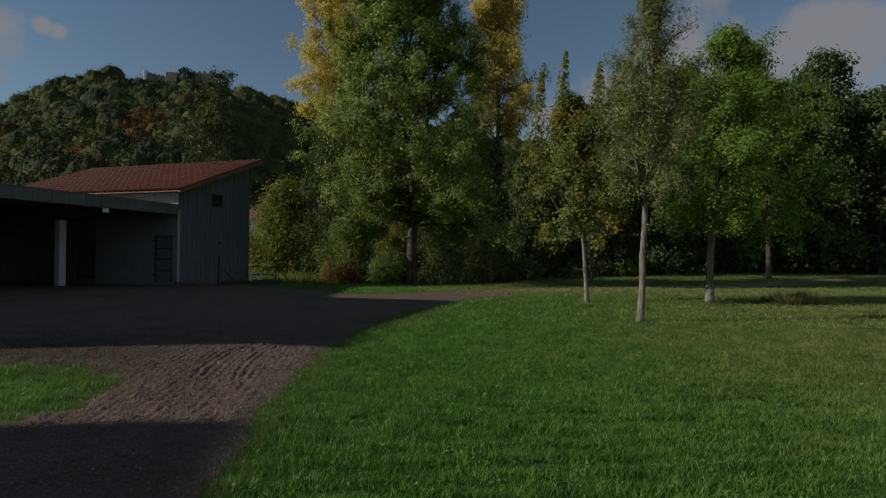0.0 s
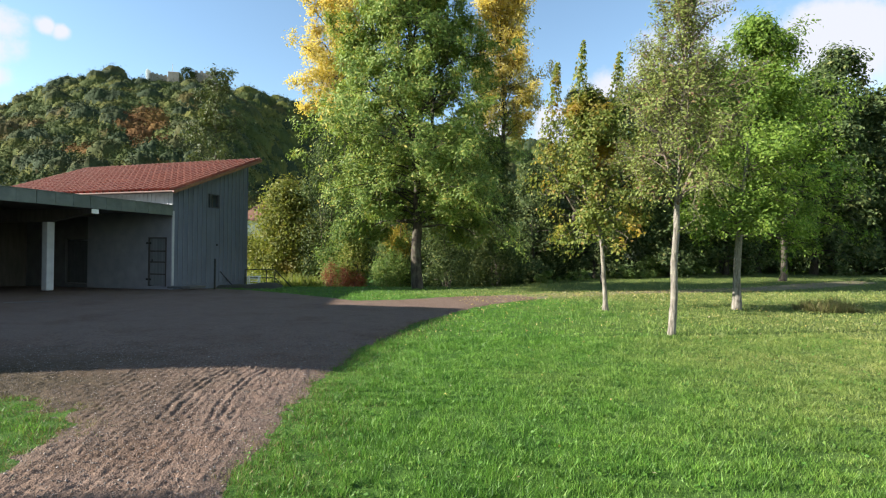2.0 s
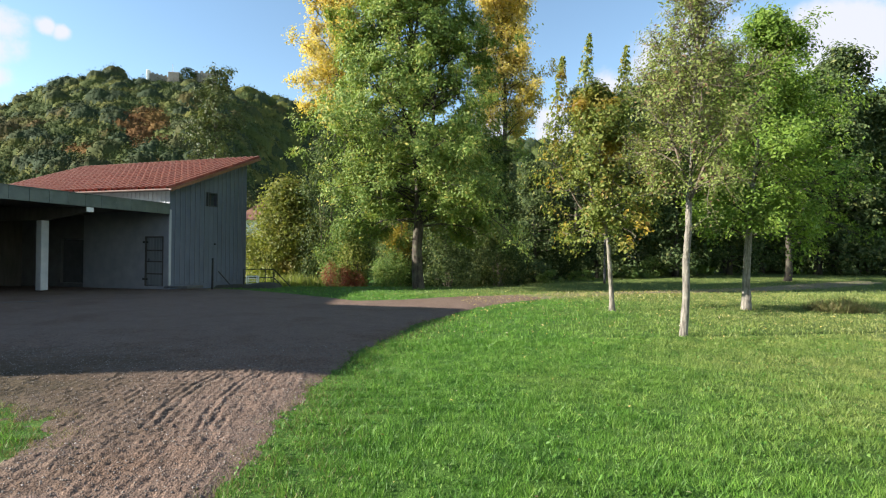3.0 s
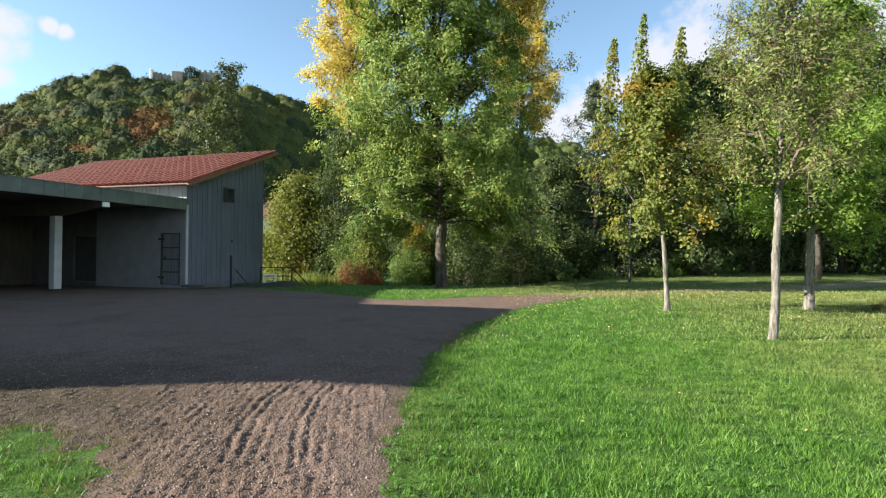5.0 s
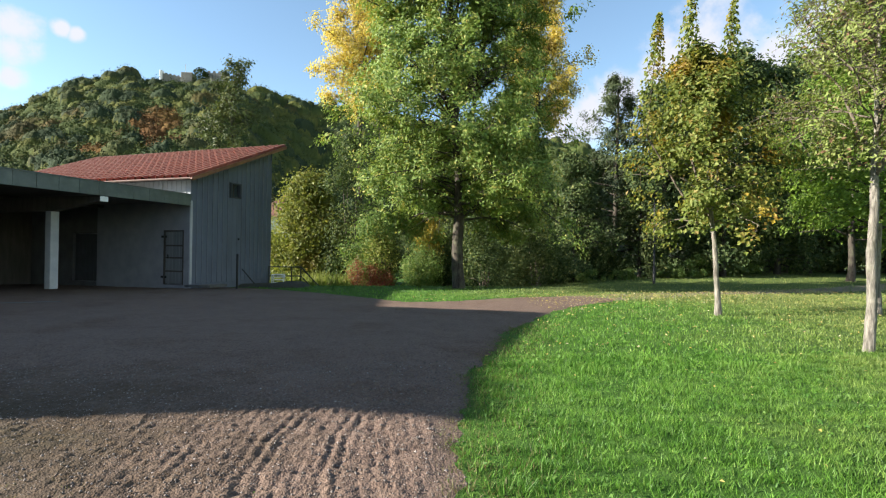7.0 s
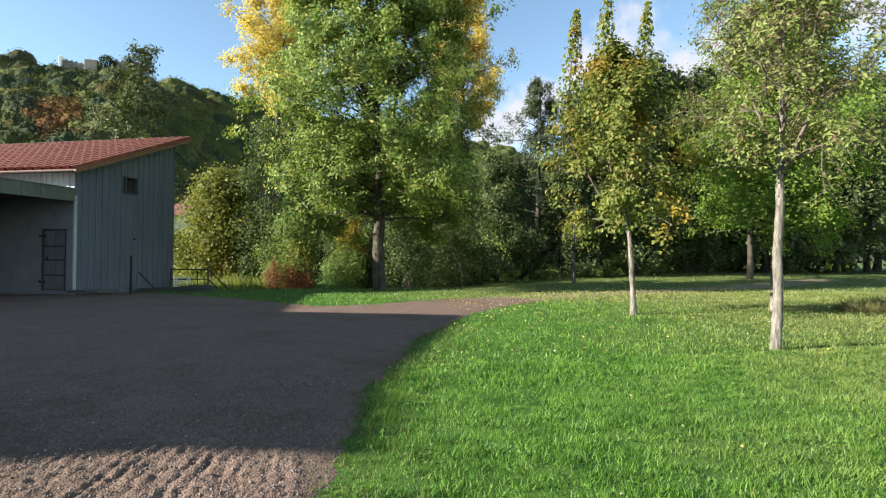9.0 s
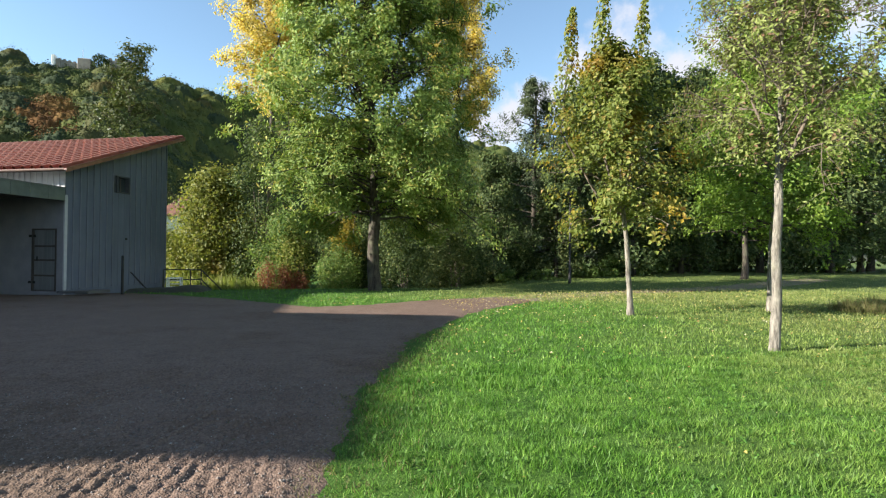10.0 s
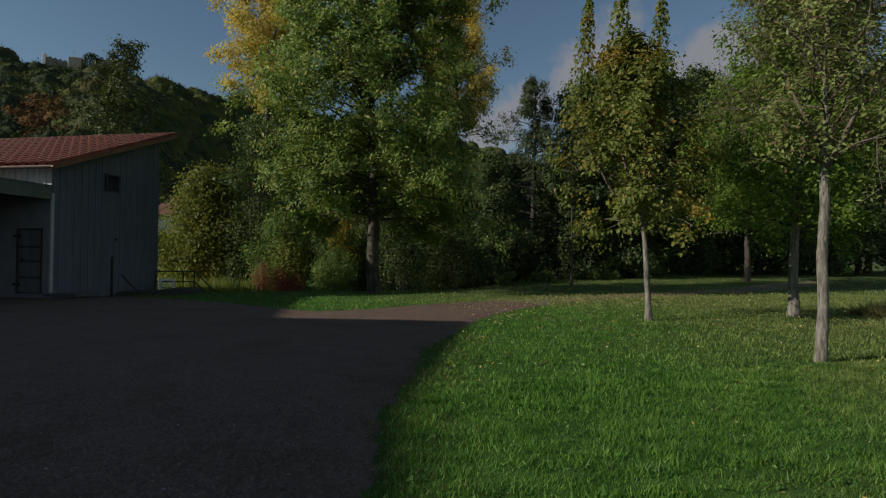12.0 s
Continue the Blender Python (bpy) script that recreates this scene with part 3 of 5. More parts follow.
YARD = np.array([(-1.9, -6), (-1.9, 5), (-1.86, 6.4), (-1.72, 7.5), (-1.55, 8.8), (-1.25, 10.3), (-0.65, 11.7), (-0.3, 12.9), (0.4, 14.1),
                 (1.2, 15.5), (2.2, 16.9), (3.2, 17.95), (4.0, 18.5), (4.5, 19.2), (3.7, 20.3), (2.2, 20.05), (-0.4, 18.55), (-1.5, 18.2),
                 (-2.1, 18.7), (-3.7, 20.9), (-5.3, 23.2), (-6.7, 25.0), (-7.8, 26.0), (-17, 29.5), (-26, 14), (-24, -6)])
ISLE = np.array([(-3.4, 6.3), (-3.55, 7.0), (-4.1, 7.4), (-4.7, 7.7), (-6, 7.9), (-10, 7.8), (-10, 4.0), (-6, 4.6), (-3.85, 5.4), (-3.5, 5.8)])


def inward(poly, x, y):
    """Metres inside an outline (negative: outside)."""
    best, odd = np.full(np.shape(x), 1e9), np.zeros(np.shape(x), bool)
    for (ax, ay), (bx, by) in zip(poly, np.roll(poly, -1, 0)):
        dx, dy = bx - ax, by - ay
        t = np.clip(((x - ax) * dx + (y - ay) * dy) / (dx * dx + dy * dy), 0, 1)
        best = np.minimum(best, np.hypot(x - ax - t * dx, y - ay - t * dy))
        with np.errstate(divide="ignore", invalid="ignore"):
            odd ^= ((ay > y) != (by > y)) & (x < (bx - ax) * (y - ay) / (by - ay) + ax)
    return np.where(odd, best, -best)


def yard_inside(x, y):
    d = np.minimum(inward(YARD, x, y), -inward(ISLE, x, y) + 0.22 * wave(x, y, 14, 0.7) + 0.14 * wave(x, y, 15, 0.25))
    return d + 0.10 * wave(x, y, 9, 0.9) + 0.08 * wave(x, y, 12, 0.3)


def ruts(x, y):
    """Wheel tracks that curve through the loose gravel."""
    z = 0
    for off, depth in ((0.0, 0.6), (0.21, 0.25), (0.43, 0.6), (0.64, 0.2), (-0.5, 0.2)):
        c = -2.87 + off + 0.105 * (y - 7.68) ** 2
        a = (x - c) / np.sqrt(1 + (0.21 * (y - 7.68)) ** 2) + 0.02 * wave(x, y, 33, 0.5) + 0.012 * wave(x, y, 34, 0.16)
        fade = smoothstep(6.2, 7.2, y) * (1 - smoothstep(9.4, 10.8, y)) * np.clip(0.95 + 0.4 * wave(x, y, 32, 0.6), 0.5, 1.25)
        z = z + depth * fade * np.exp(-(a / 0.12) ** 4) * (np.cos(a * 6.283 / 0.088) * 0.013 - 0.006 + 0.004 * wave(x, y, 31, 0.22))
    return z


def yard_z(x, y):
    d = yard_inside(x, y)
    lump = 0.012 * wave(x, y, 21, 0.4) + 0.013 * wave(x, y, 22, 0.15) + 0.010 * wave(x, y, 24, 0.075) + 0.0036 * np.random.RandomState(26).normal(size=np.shape(x))
    return ground_z(x, y) + 0.022 * smoothstep(-0.05, 0.25, d) - 0.07 * smoothstep(0.0, -0.35, d) + (lump * (1 - 0.9 * smoothstep(10, 14, y)) + ruts(x, y)) * smoothstep(0, 0.3, d)


xs = np.concatenate([np.arange(-26, -7, 0.4), np.arange(-7, -3.9, 0.024), np.arange(-3.9, -1.4, 0.0145), np.arange(-1.4, -0.3, 0.024), np.arange(-0.3, 5, 0.14)])
ys = np.concatenate([np.arange(-6, 4.2, 0.4), np.arange(4.2, 9.8, 0.024), np.arange(9.8, 14, 0.06), np.arange(14, 29.6, 0.14)])
yard = part("gravel_yard", grid_mesh("gravel_yard", xs, ys, yard_z, lambda x, y: yard_inside(x, y) > -0.4), gravel_mat)
tagged(yard, "grey-pink gravel yard with wheel tracks", "gravel", kind="structure")

TRACK = np.array([(2.6, 17.7), (3.6, 18.4), (6.0, 19.9), (9.5, 21.6), (14.0, 23.6), (20.0, 26.2), (30.0, 31.0), (30.0, 33.0), (20.0, 28.6), (14.0, 26.0), (9.0, 23.6), (4.5, 21.4), (2.8, 20.3)])


def track_z(x, y):
    d = inward(TRACK, x, y) + 0.35 * wave(x, y, 71, 1.6) + 0.15 * wave(x, y, 72, 0.5)
    return ground_z(x, y) + 0.012 * smoothstep(0, 0.3, d) - 0.06 * smoothstep(0.0, -0.3, d)


track = part("dirt_track", grid_mesh("dirt_track", np.arange(2, 31, 0.2), np.arange(18, 34, 0.2), track_z, lambda x, y: inward(TRACK, x, y) > -0.9), soil)
tagged(track, "trodden brown dirt track crossing the lawn", "path", kind="structure")

# loose stones over the near gravel
rng = np.random.RandomState(4)
m = 34000
px, py = rng.rand(m) * 5.6 - 6.6, 4.2 + rng.rand(m) ** 1.35 * 6.5
ok = (yard_inside(px, py) > -0.12) & (rng.rand(m) < 0.85)
px, py = px[ok], py[ok]
size = 0.004 + 0.007 * rng.rand(len(px)) ** 3
octa = np.array([(1, 0, 0), (0, 1, 0), (-1, 0, 0), (0, -1, 0), (0, 0, 0.8), (0, 0, -0.8)])
of = np.array([(0, 1, 4), (1, 2, 4), (2, 3, 4), (3, 0, 4), (1, 0, 5), (2, 1, 5), (3, 2, 5), (0, 3, 5)])
pv = octa[None] * (size[:, None, None] * (0.6 + 0.8 * rng.rand(len(px), 6, 1)))
pv += np.stack([px, py, yard_z(px, py) + size * 0.25], -1)[:, None]
stones = part("loose_stones", np_mesh("loose_stones", pv.reshape(-1, 3), (of[None] + 6 * np.arange(len(px))[:, None, None]).reshape(-1, 3)), pebble_mat)
tagged(stones, "loose grey and pinkish gravel stones", "gravel", kind="stuff")


def blades(name, n, area, lo, hi, wide, label, seed, near=1.0, bend=0.5, material=None, edge=0.12, reach=99.0):
    """Grass blades over x0, x1, y0, y1, thinner in number with distance along y."""
    r = np.random.RandomState(seed)
    x0, x1, y0, y1 = area
    x, y = x0 + (x1 - x0) * r.rand(n), y0 + (y1 - y0) * r.rand(n) ** near
    d = yard_inside(x, y)
    tuft = wave(x, y, 41, 0.35) + 0.6 * wave(x, y, 42, 1.1)
    ok = (d < edge * r.rand(n)) & (d > -reach * r.rand(n)) & (tuft + 1.4 * r.rand(n) > 0.1)
    x, y, d, tuft = x[ok], y[ok], d[ok], tuft[ok]
    m = len(x)
    hgt = (lo + (hi - lo) * r.rand(m) ** 1.6) * (1 + 0.9 * tuft + 0.5 * wave(x, y, 45, 0.16)).clip(0.4, 2.0)
    a, b = r.rand(m) * 6.283, r.rand(m) * 6.283
    w = wide * (0.6 + 0.8 * r.rand(m))
    foot = np.stack([x, y, ground_z(x, y) - 0.004], 1)
    side = np.stack([np.cos(a), np.sin(a), 0 * a], 1) * w[:, None] / 2
    tip = foot + np.stack([np.cos(b) * hgt * bend * r.rand(m), np.sin(b) * hgt * bend * r.rand(m), hgt], 1)
    v = np.stack([foot - side, foot + side, tip], 1).reshape(-1, 3)
    return tagged(part(name, np_mesh(name, v, np.arange(3 * m).reshape(-1, 3)), material or blade), label, "grass", kind="stuff")


blades("lawn_grass", 480000, (-2.3, 7.8, 3.2, 11.0), 0.02, 0.058, 0.0066, "short green lawn grass, mown and clumpy", 51, 1.45, 1.1, edge=-0.3)
blades("lawn_grass", 150000, (-2.0, 19.0, 10.0, 22.0), 0.025, 0.065, 0.016, "short lawn grass, greenish yellow", 52, 1.2, 0.9, edge=-0.4)
blades("lawn_grass", 90000, (-8.0, -3.2, 4.2, 8.2), 0.02, 0.055, 0.0075, "patchy short grass thinning into the gravel", 53, bend=1.0, edge=-0.5)
blades("lawn_grass", 45000, (-9.0, 40.0, 18.0, 40.0), 0.03, 0.08, 0.03, "shaded lawn grass under the trees", 54, 1.3)

blades("verge_grass", 150000, (-3.0, 1.5, 3.2, 14.0), 0.012, 0.046, 0.0065, "ragged dry brownish grass along the gravel edge", 55, 1.3, 1.3, straw_blade, 0.22, 0.9)
blades("verge_grass", 70000, (-7.8, -3.0, 4.0, 8.3), 0.012, 0.042, 0.007, "ragged dry brownish grass along the gravel edge", 56, 1.0, 1.3, straw_blade, 0.35, 0.9)

blades("tall_weeds", 9000, (-9.5, -4.3, 33.6, 37.0), 0.25, 0.8, 0.05, "tall yellow-green weeds behind the handrail", 58, 1.0, 0.6, weed_tall)

blades("dry_tuft", 5000, (10.6, 11.9, 14.5, 15.5), 0.12, 0.34, 0.012, "tuft of tall dry straw-coloured grass on the lawn", 59, 1.0, 0.9, straw_blade)

# broad-leaved weeds in the lawn, in patches
rng = np.random.RandomState(57)
m = 26000
x, y = -2.0 + 9.5 * rng.rand(m), 3.2 + 8 * rng.rand(m) ** 1.3
ok = (yard_inside(x, y) < 0.02) & (wave(x, y, 43, 0.5) + 0.5 * wave(x, y, 44, 1.6) > 0.12)
x, y = x[ok], y[ok]
p = np.stack([x, y, ground_z(x, y) + 0.012 + 0.03 * rng.rand(len(x))], 1)
ln = 0.014 + 0.03 * rng.rand(len(x)) ** 2
weeds = part("lawn_weeds", np_mesh("lawn_weeds", *leaf_quads(p, np.array([0, 0, 0.8]) + 0.5 * rng.normal(size=p.shape), ln, ln * 0.75, rng)), weed_mat)
tagged(weeds, "small broad-leaved clover and weeds in the lawn", "weeds", kind="stuff")

rng = np.random.RandomState(8)
m = 2600
x, y = -1.5 + 20 * rng.rand(m), 4.0 + 17 * rng.rand(m) ** 0.8
ok = (yard_inside(x, y) < 0) & (rng.rand(m) < 0.25 + 0.75 * smoothstep(8, 14, y))
x, y = x[ok], y[ok]
u, side = rng.rand(2200), rng.normal(size=2200)
x = np.concatenate([x, 1.5 + 15 * u])
y = np.concatenate([y, 18.4 + 7.0 * u + 1.3 * side])
p = np.stack([x, y, ground_z(x, y) + 0.03 + 0.015 * rng.rand(len(x))], 1)
ln = 0.016 + 0.022 * rng.rand(len(x)) + 0.02 * smoothstep(9, 15, y)
litter = part("fallen_leaves", np_mesh("fallen_leaves", *leaf_quads(p, np.array([0, 0, 1.0]) + 0.35 * rng.normal(size=p.shape), ln, ln * 0.7, rng)), leaf_fallen)
tagged(litter, "small yellow fallen leaves on the lawn", "leaf litter", kind="stuff")

# ---- the wooded hill with the ruin ----
RIDGE_X = [-1500, -900, -700, -500, -371, -320, -268, -233, -181, -131, -88, 0, 100, 200, 400, 900, 1500]
RIDGE_Z = [30, 55, 75, 100, 126, 154, 169, 168, 170, 158, 147, 137, 124, 116, 108, 95, 60]


def hill_z(x, y):
    top = np.interp(x / np.maximum(y, 200) * 560, RIDGE_X, RIDGE_Z)
    foot = 170 + 240 * smoothstep(-0.34, -0.11, x / np.maximum(y, 200))
    f = np.clip((y - foot) / (560 - foot), 0, 1)
    front = np.where(y < 560, f ** 1.12, 1 - 0.5 * smoothstep(560, 1100, y))
    return top * front - 1.5 + 5 * wave(x, y, 61, 130) * smoothstep(200, 320, y) * (1 - smoothstep(500, 560, y))


hill = part("hill", grid_mesh("hill", np.arange(-1500, 1501, 25.0), np.concatenate([np.arange(160, 620, 12.0), np.arange(620, 1200, 60.0)]), hill_z), hill_mat)
tagged(hill, "steep wooded hill rising behind the valley", "hill", kind="structure")

rng = np.random.RandomState(12)
ca = np.arange(-0.82, 0.40, 0.0025)
cy = np.concatenate([np.arange(160, 225, 3.0), np.arange(225, 590, 1.75)])
ga, gy = np.meshgrid(ca, cy)
gx = ga * gy
base = hill_z(gx, gy)
top, tone = base - 2.0 + 7.5 * smoothstep(160, 190, gy), np.zeros_like(base)
for _ in range(3300):
    a0, y0 = -0.8 + 1.18 * rng.rand(), 178 + 399 * rng.rand() ** 0.9
    near_ruin = -0.47 < a0 < -0.26 and y0 > 520
    r, hue = (5.0 + 6.0 * rng.rand() ** 1.4) * (1 if y0 < 330 else 1.15), rng.rand() * 0.93
    if (a0 + 0.41) ** 2 / 0.05**2 + (y0 - 350) ** 2 / 62**2 < 1 or (a0 + 0.515) ** 2 / 0.025**2 + (y0 - 285) ** 2 / 18**2 < 1:
        hue = 0.93 + 0.07 * rng.rand() if rng.rand() < 0.75 else 0.3 * rng.rand() + 0.4
    squash = 1.15 if hue > 0.72 and hue < 0.93 else 0.7
    tall = 5.0 + r * squash * (0.8 + 0.35 * rng.rand())
    if near_ruin:
        r, tall = r * 0.6, 6.5
    x0 = a0 * y0
    i0, i1 = np.searchsorted(cy, (y0 - r, y0 + r))
    j0, j1 = np.searchsorted(ca, (a0 - r / y0, a0 + r / y0))
    if i1 <= i0 or j1 <= j0:
        continue
    sx, sy = gx[i0:i1, j0:j1], gy[i0:i1, j0:j1]
    d2 = ((sx - x0) ** 2 + (sy - y0) ** 2) / r**2
    dome = float(hill_z(x0, y0)) + tall - r * squash * (1 - np.sqrt(np.clip(1 - d2, 0, 1))) + 2.1 * wave(sx + hue * 90, sy + hue * 50, 81, 4.6) + 1.6 * wave(sx - hue * 70, sy + hue * 30, 82, 9.0)
    win_ = (dome > top[i0:i1, j0:j1]) & (d2 < 1)
    top[i0:i1, j0:j1][win_] = dome[win_]
    tone[i0:i1, j0:j1][win_] = hue
top += 0.3 * rng.normal(size=top.shape) + 0.6 * wave(gx, gy, 83, 2.9)
n0, n1 = top.shape
q = (np.arange(n0 - 1)[:, None] * n1 + np.arange(n1 - 1)).reshape(-1)
canopy_v = np.column_stack([gx.ravel(), gy.ravel(), top.ravel()])
canopy_me = np_mesh("canopy", canopy_v, np.stack([q, q + 1, q + n1 + 1, q + n1], 1), True)
canopy_me.attributes.new("hue", "FLOAT", "POINT").data.foreach_set("value", tone.ravel().astype(np.float32))
forest = thing("hill_woodland", "dense autumn woodland, green with rust-brown trees", "woodland", kind="stuff")
part("canopy", canopy_me, forest_mat, forest, kind="stuff")
pick = rng.choice(np.flatnonzero((ga.ravel() < -0.1) & (gy.ravel() > 200)), 130000)
p = canopy_v[pick] + rng.normal(size=(len(pick), 3)) * np.array([1.2, 1.2, 1.2])
ln = 0.8 + 0.8 * rng.rand(len(p))
v, f = leaf_quads(p, np.array([0, -0.5, 0.8]) + 0.6 * rng.normal(size=p.shape), ln, ln * 0.8, rng)
leafage = np_mesh("leafage", v, f)
leafage.attributes.new("hue", "FLOAT", "POINT").data.foreach_set("value", np.repeat(tone.ravel()[pick], 4).astype(np.float32))
part("leafage", leafage, forest_mat, forest, kind="stuff")

castle = thing("castle_ruin", "pale stone castle ruin on top of the wooded hill", "castle", at=(-205, 556, 172.5))
part("tower", boxed(-28, -25.5, -3, 3, -4, 9.5, bevel=0.3), white_paint, castle, "white scaffolded tower stump")
part("flagpole", boxed(-4.2, -3.8, -0.2, 0.2, 7, 17), white_paint, castle)
bm = bmesh.new()
for i in range(9):
    box(bm, -25.4 + i * 2.0, -23.6 + i * 2.0, -1, 1, -6, 6.5 - 0.35 * i + (1.1 if i % 2 else 0))
part("curtain_wall", bm, rubble, castle)
part("keep", boxed(-7, 4, -4, 4, -6, 8.0, bevel=0.4), rubble, castle)
bm = bmesh.new()
for i in range(9):
    box(bm, 15 + i * 2.6, 17.3 + i * 2.6, -1, 1, -6, 9.2 + (2.0 if i % 2 else 0))
part("battlement", bm, rubble, castle)
rng = np.random.RandomState(77)
d = unit(rng.normal(size=(900, 3)))
p = d * np.array([8.0, 6, 8.5]) * (0.7 + 0.33 * rng.rand(900, 1)) + np.array([-193, 552, 177.0])
part("castle_oak", np_mesh("castle_oak", *leaf_quads(p, d + 0.4 * rng.normal(size=d.shape), np.full(900, 1.5), np.full(900, 1.2), rng)), forest_mat)
tagged(bpy.data.objects["castle_oak"], "round dark tree standing inside the castle ruin", "tree")

# ---- the shed with the red roof, and the carport before it ----
TURN = math.degrees(math.atan2(-0.42507, 0.90516))
ORIGIN = (-9.15, 24.6, 0)
SLOPE = (6.10 - 3.93) / 5.45


def roof_z(y):
    return 3.93 + (y + 0.5) * SLOPE


shed = thing("shed", "grey board-clad shed with red tiled single-pitch roof", "building", at=ORIGIN, turn=TURN)
XR, XL, YF, YB = -0.15, -11.0, -0.10, 4.40


def wall_pieces(x0, x1, z0, z1, y0, y1, holes):
    """A wall along x with rectangular openings (x0, x1, z0, z1) that go through it."""
    bm = bmesh.new()
    cx = sorted({x0, x1, *[h[0] for h in holes], *[h[1] for h in holes]})
    cz = sorted({z0, z1, *[h[2] for h in holes], *[h[3] for h in holes]})
    for a, b in zip(cx, cx[1:]):
        for c, d in zip(cz, cz[1:]):
            if not any(h[0] <= a and b <= h[1] and h[2] <= c and d <= h[3] for h in holes):
                box(bm, a, b, y0, y1, c, d)
    bmesh.ops.remove_doubles(bm, verts=bm.verts[:], dist=1e-4)
    return bm


DOOR, GATE = (-1.42, -0.46, 0.0, 2.02), (-6.2, -4.85, 0.0, 1.92)
part("front_wall", wall_pieces(GATE[1], XR - 0.02, -0.3, 3.1, YF, YF + 0.24, [DOOR]), plaster, shed, "white plastered wall")
# same wall carried on left, in the darker tone that paints its shade
part("front_wall", wall_pieces(XL, GATE[1] - 0.002, -0.3, 3.1, YF + 0.01, YF + 0.24, [(GATE[0], GATE[1] - 0.002, GATE[2], GATE[3])]), shaded_plaster, shed, "left part of the plastered wall, coloured darker for shade")
part("front_wall_top", boxed(XL, XR - 0.02, YF + 0.02, YF + 0.22, 3.1, roof_z(YF) - 0.14), plaster, shed)
part("back_wall", boxed(XL, XR - 0.04, YB - 0.24, YB - 0.004, -0.5, roof_z(YB - 0.24) - 0.2), plaster, shed)
bm = prism([(YF + 0.25, -0.3), (YB - 0.25, -0.5), (YB - 0.25, roof_z(YB - 0.25) - 0.16), (YF + 0.25, roof_z(YF + 0.25) - 0.16)], 0, 0.22)
WIN = (1.95, 2.47, 3.44, 4.0)
for v in bm.verts:
    v.co = (XL + v.co.y, v.co.x, v.co.z)
part("side_wall", bm, plaster, shed)
# the gable wall in four pieces round its window
bm = bmesh.new()
a, b, c, d = WIN
for y0, y1, z0, z1 in ((YF + 0.25, a, -0.4, None), (b, YB - 0.25, -0.4, None), (a, b, -0.4, c), (a, b, d, None)):
    t0, t1 = (z1, z1) if z1 else (roof_z(y0) - 0.16, roof_z(y1) - 0.16)
    vs = [bm.verts.new(p) for p in ((XR - 0.2, y0, z0), (XR - 0.03, y0, z0), (XR - 0.03, y1, z0), (XR - 0.2, y1, z0), (XR - 0.2, y0, t0), (XR - 0.03, y0, t0), (XR - 0.03, y1, t1), (XR - 0.2, y1, t1))]
    for q in ((3, 2, 1, 0), (4, 5, 6, 7), (0, 1, 5, 4), (1, 2, 6, 5), (2, 3, 7, 6), (3, 0, 4, 7)):
        bm.faces.new([vs[i] for i in q])
part("gable_wall", bm, dark_gap, shed, "dark backing behind the boards")


def sloped_board(y0, y1, x0, x1, z0, z1=None):
    """An upright board whose head follows the roof."""
    bm = bmesh.new()
    t0, t1 = (z1, z1) if z1 else (roof_z(y0) - 0.17, roof_z(y1) - 0.17)
    vs = [bm.verts.new(p) for p in ((x0, y0, z0), (x1, y0, z0), (x1, y1, z0), (x0, y1, z0), (x0, y0, t0), (x1, y0, t0), (x1, y1, t1), (x0, y1, t1))]
    for q in ((3, 2, 1, 0), (4, 5, 6, 7), (0, 1, 5, 4), (1, 2, 6, 5), (2, 3, 7, 6), (3, 0, 4, 7)):
        bm.faces.new([vs[i] for i in q])
    return bm


rng = np.random.RandomState(3)
n = 17
step = (YB - YF) / n
for i in range(n):
    y0, y1 = YF + i * step + 0.006, YF + (i + 1) * step - 0.006
    proud = XR + 0.004 * rng.rand()
    if y1 > WIN[0] and y0 < WIN[1]:
        part("plank", sloped_board(y0, y1, XR - 0.03, proud, 0.06, WIN[2] - 0.03), board_mat, shed)
        part("plank", sloped_board(y0, y1, XR - 0.03, proud, WIN[3] + 0.03), board_mat, shed)
    else:
        part("plank", sloped_board(y0, y1, XR - 0.03, proud, 0.06), board_mat, shed)
    if i and not WIN[0] - 0.06 < y0 < WIN[1] + 0.06:
        part("batten", sloped_board(y0 - 0.026, y0 + 0.014, XR, XR + 0.034, 0.08), batten_mat, shed)
for i in range(48):
    x1 = XR - 0.02 - i * 0.225
    part("upper_plank", boxed(x1 - 0.217, x1, YF - 0.022, YF - 0.001, 3.12, roof_z(YF - 0.02) - 0.16), post_mat, shed)
    part("batten", boxed(x1 - 0.245, x1 - 0.195, YF - 0.044, YF - 0.022, 3.12, roof_z(YF - 0.05) - 0.16), post_mat, shed)
part("corner_board", boxed(XR - 0.02, XR + 0.03, YF - 0.05, YF + 0.05, 0.05, 3.1), post_mat, shed, "white corner post beside the door")
part("corner_board", boxed(XR - 0.1, XR + 0.03, YB, YB + 0.03, 0.0, roof_z(YB) - 0.17), board_mat, shed)
part("plinth", boxed(XR - 0.01, XR + 0.01, YF + 0.06, YB, -0.4, 0.055), board_mat, shed, "low dark plinth")

win = part("window", boxed(XR - 0.16, XR - 0.14, WIN[0], WIN[1], WIN[2], WIN[3]), glass, shed, "small dark square window")
